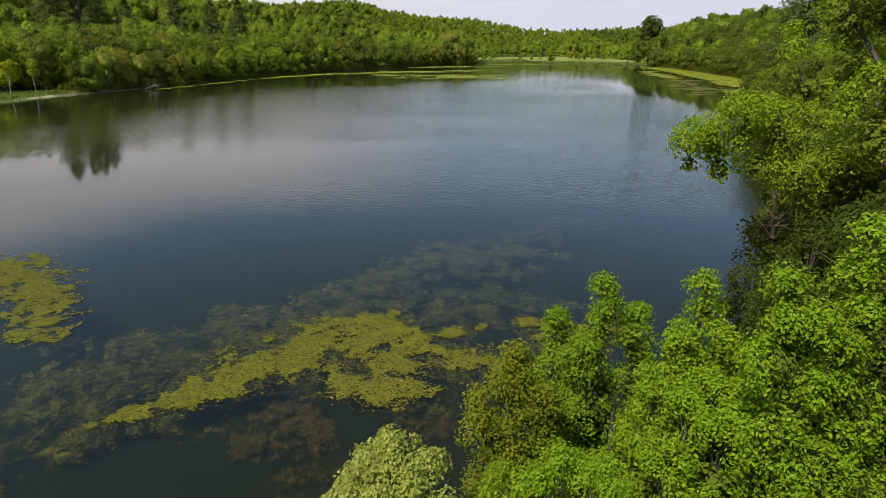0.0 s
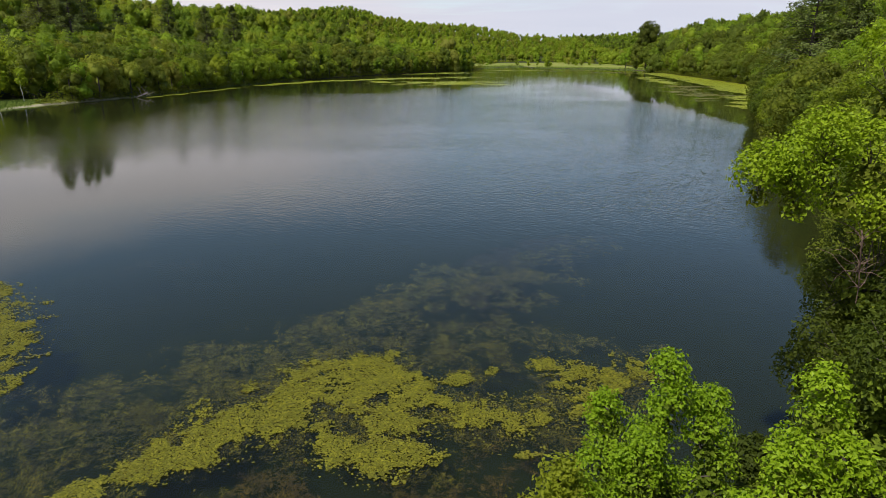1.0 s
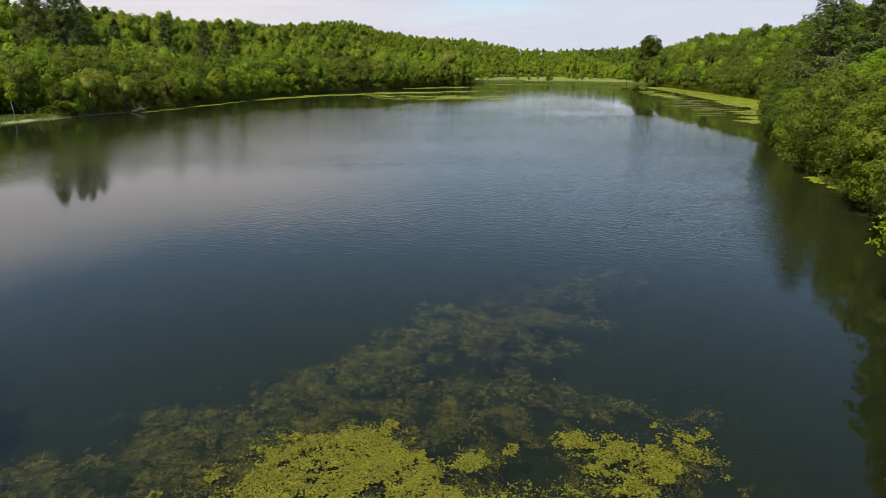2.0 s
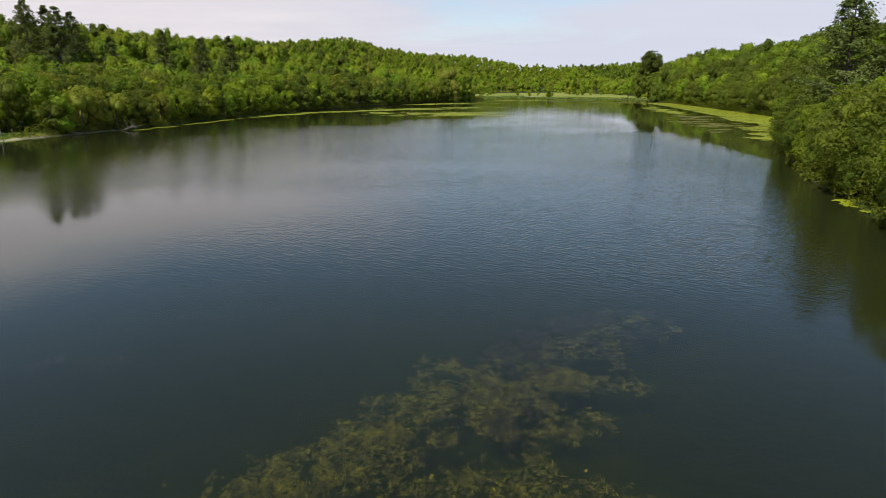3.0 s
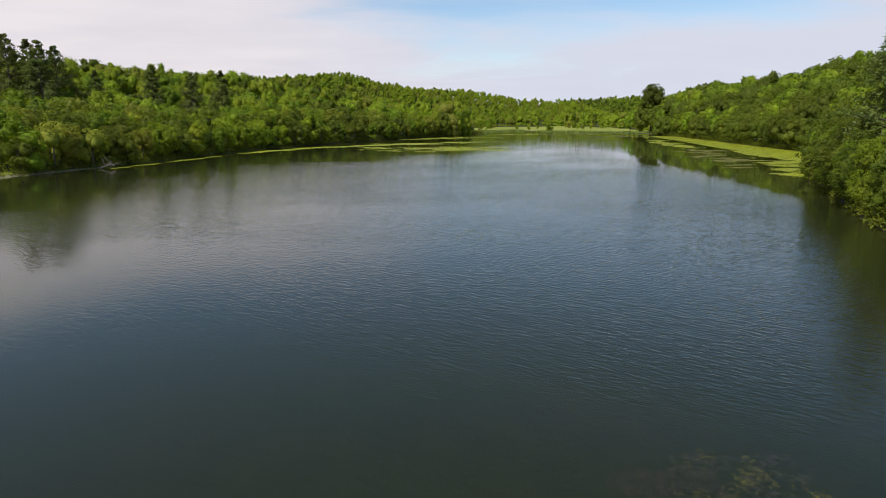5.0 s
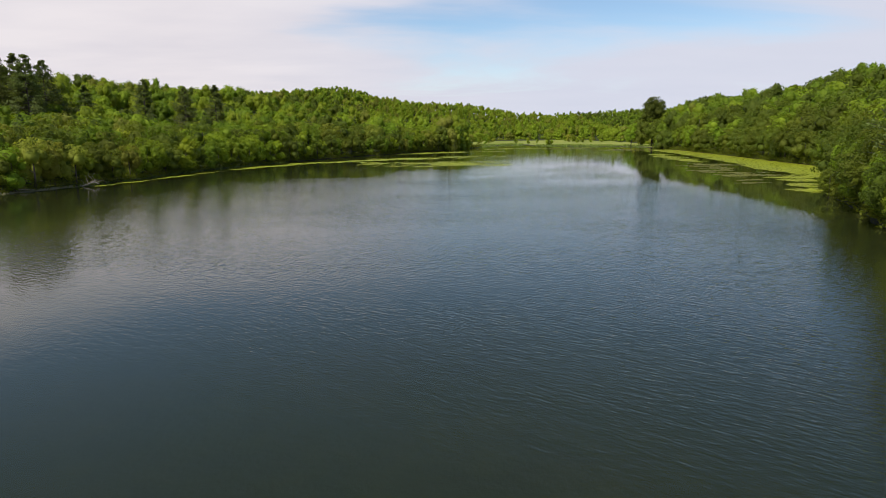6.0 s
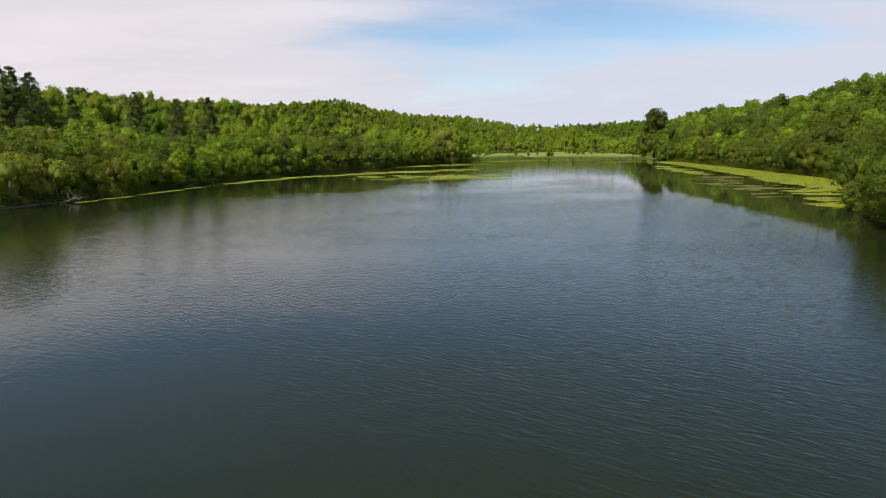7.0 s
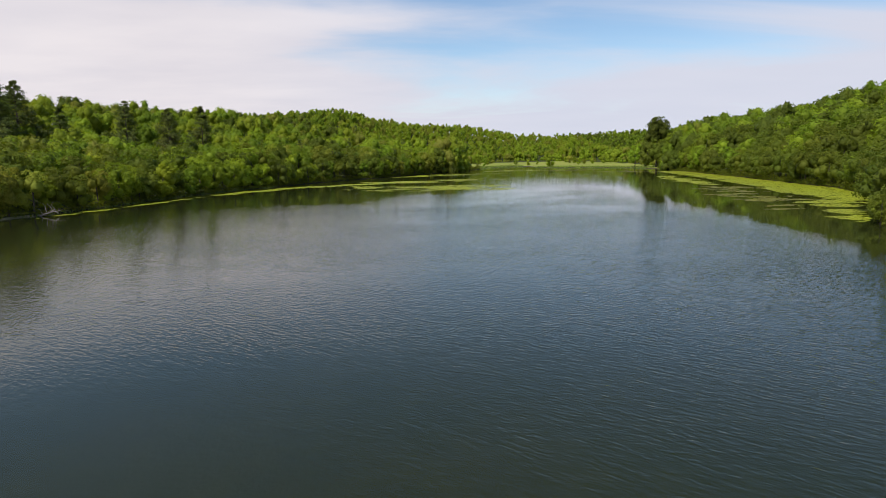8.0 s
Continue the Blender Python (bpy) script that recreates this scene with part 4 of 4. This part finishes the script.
# ---- water plants ----
def scatter(rng, x0, x1, y0, y1, per_m2):
    n = int((x1 - x0) * (y1 - y0) * per_m2)
    return rng.uniform(x0, x1, n), rng.uniform(y0, y1, n)


def band(x, y, line, width):
    """1 on the middle of a band along a line of (x, y), 0 at its edge."""
    best = np.full(len(x), 1e9)
    for (ax, ay, aw), (bx, by, bw) in zip(line[:-1], line[1:]):
        dx, dy = bx - ax, by - ay
        s = np.clip(((x - ax) * dx + (y - ay) * dy) / (dx * dx + dy * dy), 0, 1)
        best = np.minimum(best, np.hypot(x - ax - s * dx, y - ay - s * dy) / ((aw + (bw - aw) * s) * width))
    return 1 - best


def discs(rng, x, y, z, r, sides=6):
    a = np.arange(sides) * 2 * math.pi / sides
    spin = rng.uniform(0, 6.28, len(x))[:, None]
    rr = r[:, None] * rng.uniform(0.75, 1.15, (len(x), sides))
    v = np.stack([x[:, None] + np.cos(a + spin) * rr, y[:, None] + np.sin(a + spin) * rr, np.repeat(z[:, None], sides, 1)], -1)
    k = np.arange(len(x))[:, None] * sides
    q = k + np.arange(4)[None] if sides == 4 else np.concatenate([k + np.array([0, 1, 2, 3]), k + np.array([0, 3, 4, 5])], 0)
    return v.reshape(-1, 3), q


MATS = [([(-12.7, 21.0, 0.25), (-11.4, 22.0, 0.5), (-9.8, 23.3, 1.0), (-8.0, 25.2, 1.5), (-6.3, 27.0, 1.7), (-4.2, 28.8, 1.6), (-2.4, 29.8, 1.2)], 0.8, 0.10),
        ([(-6.6, 29.8, 0.5), (-4.5, 30.3, 0.8), (-2.4, 31.2, 0.35)], 0.7, 0.0),
        ([(-2.4, 29.0, 1.0), (-1.5, 27.2, 1.3), (-1.4, 25.2, 1.3), (-2.2, 23.4, 1.1), (-3.7, 24.3, 0.9)], 0.8, 0.06),
        ([(-1.3, 28.4, 0.5), (0.8, 28.9, 0.4), (2.3, 29.6, 0.3)], 0.5, -0.05),
        ([(0.9, 26.6, 0.9), (3.2, 26.0, 1.4), (4.7, 26.8, 1.0), (6.8, 28.0, 0.8)], 0.4, -0.12),
        ([(5.0, 30.2, 0.8), (6.2, 29.4, 0.9), (7.4, 29.0, 0.8), (9.0, 29.2, 0.8), (8.8, 30.7, 0.7)], 0.5, -0.08),
        ([(-28, 38.5, 1.9), (-24.6, 36.2, 1.9), (-21.4, 32.4, 1.6), (-19.4, 28.4, 0.9)], 0.7, 0.05)]


def build_floating_mats():
    for seed, (line, hold, fill) in enumerate(MATS):
        rng = np.random.default_rng(500 + seed)
        xs, ys = [p[0] for p in line], [p[1] for p in line]
        x, y = scatter(rng, min(xs) - 3.5, max(xs) + 3.5, min(ys) - 3.5, max(ys) + 3.5, 520)
        k = band(x, y, line, 1.1)
        x, y, k = x[k > -0.7], y[k > -0.7], k[k > -0.7]
        f = np.array([noise.fractal((a * 0.75, b * 0.75, 5.0 + seed), 0.45, 2.2, 6) for a, b in zip(x, y)])
        thick = k * hold + f * 0.95 + fill - 0.12
        keep = rng.random(len(x)) < np.clip(thick * 3.0, np.clip(0.03 + 0.05 * k, 0, 0.05), 1)
        x, y = x[keep], y[keep]
        v, q = discs(rng, x, y, 0.014 + rng.uniform(0, 0.035, len(x)), rng.uniform(0.026, 0.062, len(x)), 4)
        # the leaves lie a little aslant
        v[:, 2] = np.maximum(v[:, 2] + rng.uniform(-0.012, 0.02, len(v)), 0.006)
        me = mesh_np("floating_weed_mat", v, q, [PADS])
        tagged(new("floating_weed_mat", me), "yellow-green mat of floating leaves on the dark water", "water plants", "floating mats near the bank", "stuff")


build_floating_mats()

WEEDS = [([(-14.8, 20.5, 2.0), (-15.0, 25.5, 2.8), (-12.5, 29, 2.4), (-9, 31.4, 1.9), (-6.5, 34.4, 1.7), (-3, 37.4, 1.7)], SUBMERGED, 70, 0.0, "olive-green weed bed under the water"),
         ([(-3.0, 37.8, 1.2), (-0.5, 40.0, 1.9), (2.6, 41.8, 2.9), (5.0, 42.6, 2.3), (7.4, 42.4, 1.2)], SUBMERGED, 75, 0.0, "olive-green weed bed under the water"),
         ([(4.4, 46.8, 1.2), (7.2, 49.0, 2.0), (9.6, 51.4, 1.6), (12.2, 51.2, 1.2)], BROWN_WEED, 60, -0.1, "dim purple-brown weed bed deep under the water"),
         ([(5.6, 46.2, 1.2), (8.4, 48.6, 1.7), (11.4, 50.8, 1.4)], SUBMERGED, 26, -0.1, "patchy olive-brown weed bed under the water"),
         ([(0, 34.4, 1.6), (4, 35.0, 1.5), (7, 33.4, 1.4), (10, 32.6, 1.0)], SUBMERGED, 32, -0.1, "thin olive weed bed under the water"),
         ([(2.0, 45.6, 1.2), (5.0, 45.8, 1.2), (2.0, 38.6, 1.0)], BROWN_WEED, 55, -0.05, "small dark weed bed under the water"),
         ([(-20.5, 45.8, 1.0), (-17.8, 46.5, 0.9)], BROWN_WEED, 40, -0.1, "thin olive weed bed under the water"),
         ([(-11, 26.8, 1.8), (-7, 30.2, 1.6), (-3, 33, 1.7), (1, 31.5, 1.7)], SUBMERGED, 60, 0.03, "olive-green weed bed beside the floating mat"),
         ([(-10, 23.0, 1.4), (-4.5, 27.4, 2.0), (-1.5, 25.4, 2.2), (3.2, 26.4, 2.2), (7.5, 29.2, 2.0)], SUBMERGED, 60, 0.05, "olive-green weed bed under the floating mat"),
         ([(-6.4, 20.4, 0.9), (-5.2, 21.5, 1.2), (-4.2, 21.2, 0.9)], RUSTY_WEED, 75, 0.05, "rusty brown weed bed in the shallows"),
         ([(-3.4, 18.6, 1.4), (-1.0, 20.2, 1.4), (0.8, 21.4, 1.3), (3.4, 23.6, 1.2)], RUSTY_WEED, 34, 0.0, "rusty brown weed bed in the shallows")]


def build_weed_beds():
    for seed, (line, mat, per, lift, label) in enumerate(WEEDS):
        per = per * 1.7
        rng = np.random.default_rng(600 + seed)
        xs, ys = [p[0] for p in line], [p[1] for p in line]
        x, y = scatter(rng, min(xs) - 4, max(xs) + 4, min(ys) - 4, max(ys) + 4, per)
        k = band(x, y, line, 1.15)
        x, y, k = x[k > -0.7], y[k > -0.7], k[k > -0.7]
        f = np.array([noise.fractal((a * 0.5, b * 0.5, 15.0 + seed), 0.5, 2.2, 5) for a, b in zip(x, y)])
        keep = rng.random(len(x)) < np.clip((k * 0.55 + f * 1.0 - 0.02) * 1.5, 0, 1)
        x, y, k = x[keep], y[keep], k[keep]
        # plants as loose tufts of blades that trail with the slow current
        blades = 9
        n = len(x) * blades
        z = np.repeat(-0.10 + lift - rng.uniform(0.0, 0.55, len(x)) ** 1.5 - 0.2 * (1 - np.clip(k, 0, 1)), blades)
        size = np.repeat(rng.uniform(0.6, 1.4, len(x)), blades)
        x, y = np.repeat(x, blades) + rng.normal(size=n) * 0.07 * size, np.repeat(y, blades) + rng.normal(size=n) * 0.07 * size
        a = rng.normal(size=n) * 1.1 + 0.6
        l = rng.uniform(0.045, 0.12, n) * size
        w = l * rng.uniform(0.08, 0.18, n)
        ux, uy = np.cos(a), np.sin(a)
        v = np.stack([np.stack([x - uy * w, y + ux * w, z], 1), np.stack([x + uy * w, y - ux * w, z], 1),
                      np.stack([x + ux * l, y + uy * l, z + l * rng.uniform(-0.2, 0.6, n)], 1)], 1).reshape(-1, 3)
        v[:, 2] = np.minimum(v[:, 2], -0.015)
        q = np.arange(n * 3).reshape(-1, 3)
        tagged(new("submerged_weed_bed", mesh_np("submerged_weed_bed", v, q, [mat])), label, "water plants", "weed beds", "stuff")


build_weed_beds()

# line of (x, y, half width), leaf size, fullness, material
RAFTS = [([(-71, 262, 2.0), (-64, 278, 3.4), (-54, 297, 4.5), (-34, 310, 4.5), (-12, 328, 4.5)], 1.0, 0.05, DUCKWEED),
         ([(-88, 194, 1.0), (-83, 214, 1.3), (-79, 232, 1.2), (-74, 252, 1.6)], 0.8, -0.12, DUCKWEED),
         ([(-30, 290, 9), (-10, 284, 16), (10, 272, 14), (18, 290, 9)], 1.0, -0.25, DUCKWEED),
         ([(-22, 325, 8), (0, 328, 10), (22, 340, 8)], 1.0, -0.10, DUCKWEED),
         ([(-16, 380, 6), (8, 392, 8), (30, 400, 6)], 1.0, -0.15, DUCKWEED),
         ([(40, 440, 8), (64, 446, 7)], 1.2, -0.15, DUCKWEED),
         ([(124, 385, 4), (121, 335, 5), (117, 288, 6), (115, 256, 7.5), (110, 224, 9), (102, 204, 5)], 0.8, 0.62, DUCKWEED),
         ([(104, 330, 4), (98, 300, 4), (95, 270, 3)], 0.8, -0.05, DUCKWEED),
         ([(92, 195, 6), (82, 176, 5), (74, 160, 2.5)], 0.6, -0.10, DUCKWEED),
         ([(92, 250, 8), (84, 215, 9), (76, 190, 7)], 1.0, -0.32, PADS),
         ([(95, 400, 14), (110, 380, 12)], 1.2, -0.34, PADS),
         ([(70, 425, 12), (95, 435, 10)], 1.2, -0.34, PADS),
         ([(44.5, 80, 0.9), (45.5, 86, 0.8)], 0.5, 0.2, DUCKWEED)]


def build_rafts():
    for seed, (line, size, fill, mat) in enumerate(RAFTS):
        size = size * 0.55
        rng = np.random.default_rng(700 + seed)
        xs, ys = [p[0] for p in line], [p[1] for p in line]
        x, y = scatter(rng, min(xs) - 10, max(xs) + 10, min(ys) - 10, max(ys) + 10, 1.4 / size ** 2)
        k = band(x, y, line, 1.15)
        x, y, k = x[k > -0.4], y[k > -0.4], k[k > -0.4]
        f = np.array([noise.fractal((a * 0.07, b * 0.13, 30.0 + seed), 0.6, 2.1, 5) for a, b in zip(x, y)])
        keep = (k * 0.6 + f * 1.0 + fill) > 0.15
        keep &= ring_distance(x, y, RING) < -0.2
        x, y = x[keep], y[keep]
        if len(x) < 3:
            continue
        v, q = discs(rng, x, y, 0.012 + rng.uniform(0, 0.03, len(x)), rng.uniform(0.4, 0.95, len(x)) * size)
        tagged(new("floating_weed_mat", mesh_np("floating_weed_mat", v, q, [mat])),
               "bright green sheet of duckweed along the wooded shore" if fill > 0.2 else "thin streaks of floating leaves on open water",
               "water plants", "floating mats along the shore", "stuff")


build_rafts()


# ---- shore details ----
def grass_strip(label, line, per, tall, blade, seed, limit=-0.8):
    """Tufts of upright blades along a line of (x, y, half width)."""
    rng = np.random.default_rng(seed)
    xs, ys, ws = zip(*line)
    w = max(ws)
    x, y = scatter(rng, min(xs) - w, max(xs) + w, min(ys) - w, max(ys) + w, per)
    k = band(x, y, line, 1.0)
    z, d, m = land(x, y)
    keep = (k > rng.uniform(0, 0.35, len(x))) & (d > limit)
    x, y, z = x[keep], y[keep], z[keep]
    n = len(x)
    h = tall * rng.uniform(0.5, 1.2, n)
    a = rng.uniform(0, 6.28, n)
    dx, dy = np.cos(a) * blade, np.sin(a) * blade
    lx, ly = rng.normal(size=n) * 0.25 * h, rng.normal(size=n) * 0.25 * h
    z = np.maximum(z, -0.1) - 0.03
    v = np.stack([np.stack([x - dx, y - dy, z], 1), np.stack([x + dx, y + dy, z], 1),
                  np.stack([x + dx * 0.6 + lx * 0.4, y + dy * 0.6 + ly * 0.4, z + h * 0.6], 1), np.stack([x + lx, y + ly, z + h], 1)], 1)
    tagged(new("reeds", mesh_np("reeds", v.reshape(-1, 3), np.arange(n * 4).reshape(-1, 4), [REED])), label, "reeds", "reeds along the shore", "stuff")


grass_strip("pale green marsh reeds at the head of the lake", [(130, 448, 9), (100, 482, 10), (76, 498, 8)], 1.6, 1.0, 0.25, 801)
grass_strip("pale green marsh reeds at the head of the lake", [(60, 534, 9), (40, 520, 9), (30, 490, 7)], 1.6, 1.0, 0.25, 802)
grass_strip("bright green grass on a small shore meadow", [(-114, 130, 9), (-114, 142, 11), (-113, 155, 10), (-112, 168, 9), (-109, 177, 6)], 26, 0.45, 0.13, 803)
grass_strip("bright green sedge at the foot of the shore trees", [(44, 74, 2.5), (45.5, 84, 2)], 30, 0.6, 0.04, 804)
grass_strip("sedge and brush along the wooded shore", [(-92, 195, 2.0), (-87, 222, 2.0), (-84, 248, 2.5), (-72, 288, 2.5), (-50, 327, 2.5), (-20, 374, 2.5)], 5, 0.7, 0.08, 805)


def dead_branches(name, label, x, y, z, spread, count, seed, mat, thick, way=(1, 0.15, 0.12)):
    rng = np.random.default_rng(seed)
    b = Build()
    main = wander(rng, -np.array(way) * spread, np.array(way) * spread, 7, 0.2)
    b.add(*tube(main, np.linspace(thick, thick * 0.4, 7), 6))
    for i in range(count):
        s = main[rng.integers(1, 6)]
        e = s + rng.normal(size=3) * spread * np.array([0.5, 0.5, 0.45]) + np.array([0, 0, 0.2 * spread])
        b.add(*tube(wander(rng, s, e, 5, 0.35), np.linspace(thick * 0.45, thick * 0.1, 5), 4))
    ob = new(name, b.mesh(name, [mat]))
    ob.location = (x, y, z)
    tagged(ob, label, "deadwood")


dead_branches("fallen_branch", "bleached fallen branch lying on the lake shore", -88.6, 199.5, 0.3, 2.0, 12, 901, DEADWOOD, 0.13)
dead_branches("fallen_branch", "bleached fallen branch lying on the lake shore", -97.5, 186.0, 0.3, 1.8, 7, 902, DEADWOOD, 0.12)
dead_branches("dead_branch", "bare tangled dead branches hanging below the tall tree", 10.9, 19.9, 8.3, 1.0, 30, 903, TWIG, 0.025, (0.12, 0.0, -1.0))


def birch(x, y, top, seed):
    rng = np.random.default_rng(seed)
    z = height_at(x, y)
    H = top - z
    b, c, lr = crown(rng, H * 0.2, H * 0.45, H, 12, 700, 0.5, 0.0)
    t = trunk_build(rng, H * 0.9, 0.10, c[:3], 6)
    base = new("birch_tree")
    base.location = (x, y, z - 0.1)
    part("trunk", t.mesh("trunk", [PALE_BARK]), base, "pale bare birch trunk")
    part("crown", b.mesh("crown", [LEAF[1]]), base)
    tagged(base, "slender birch with a pale trunk beside the shore meadow", "tree", "birches by the meadow")


PALE_BARK = bark_material("pale_bark", (0.30, 0.28, 0.25), (0.62, 0.60, 0.55))
birch(-108.5, 174.5, 10.0, 911)
birch(-113.0, 171.0, 11.0, 912)
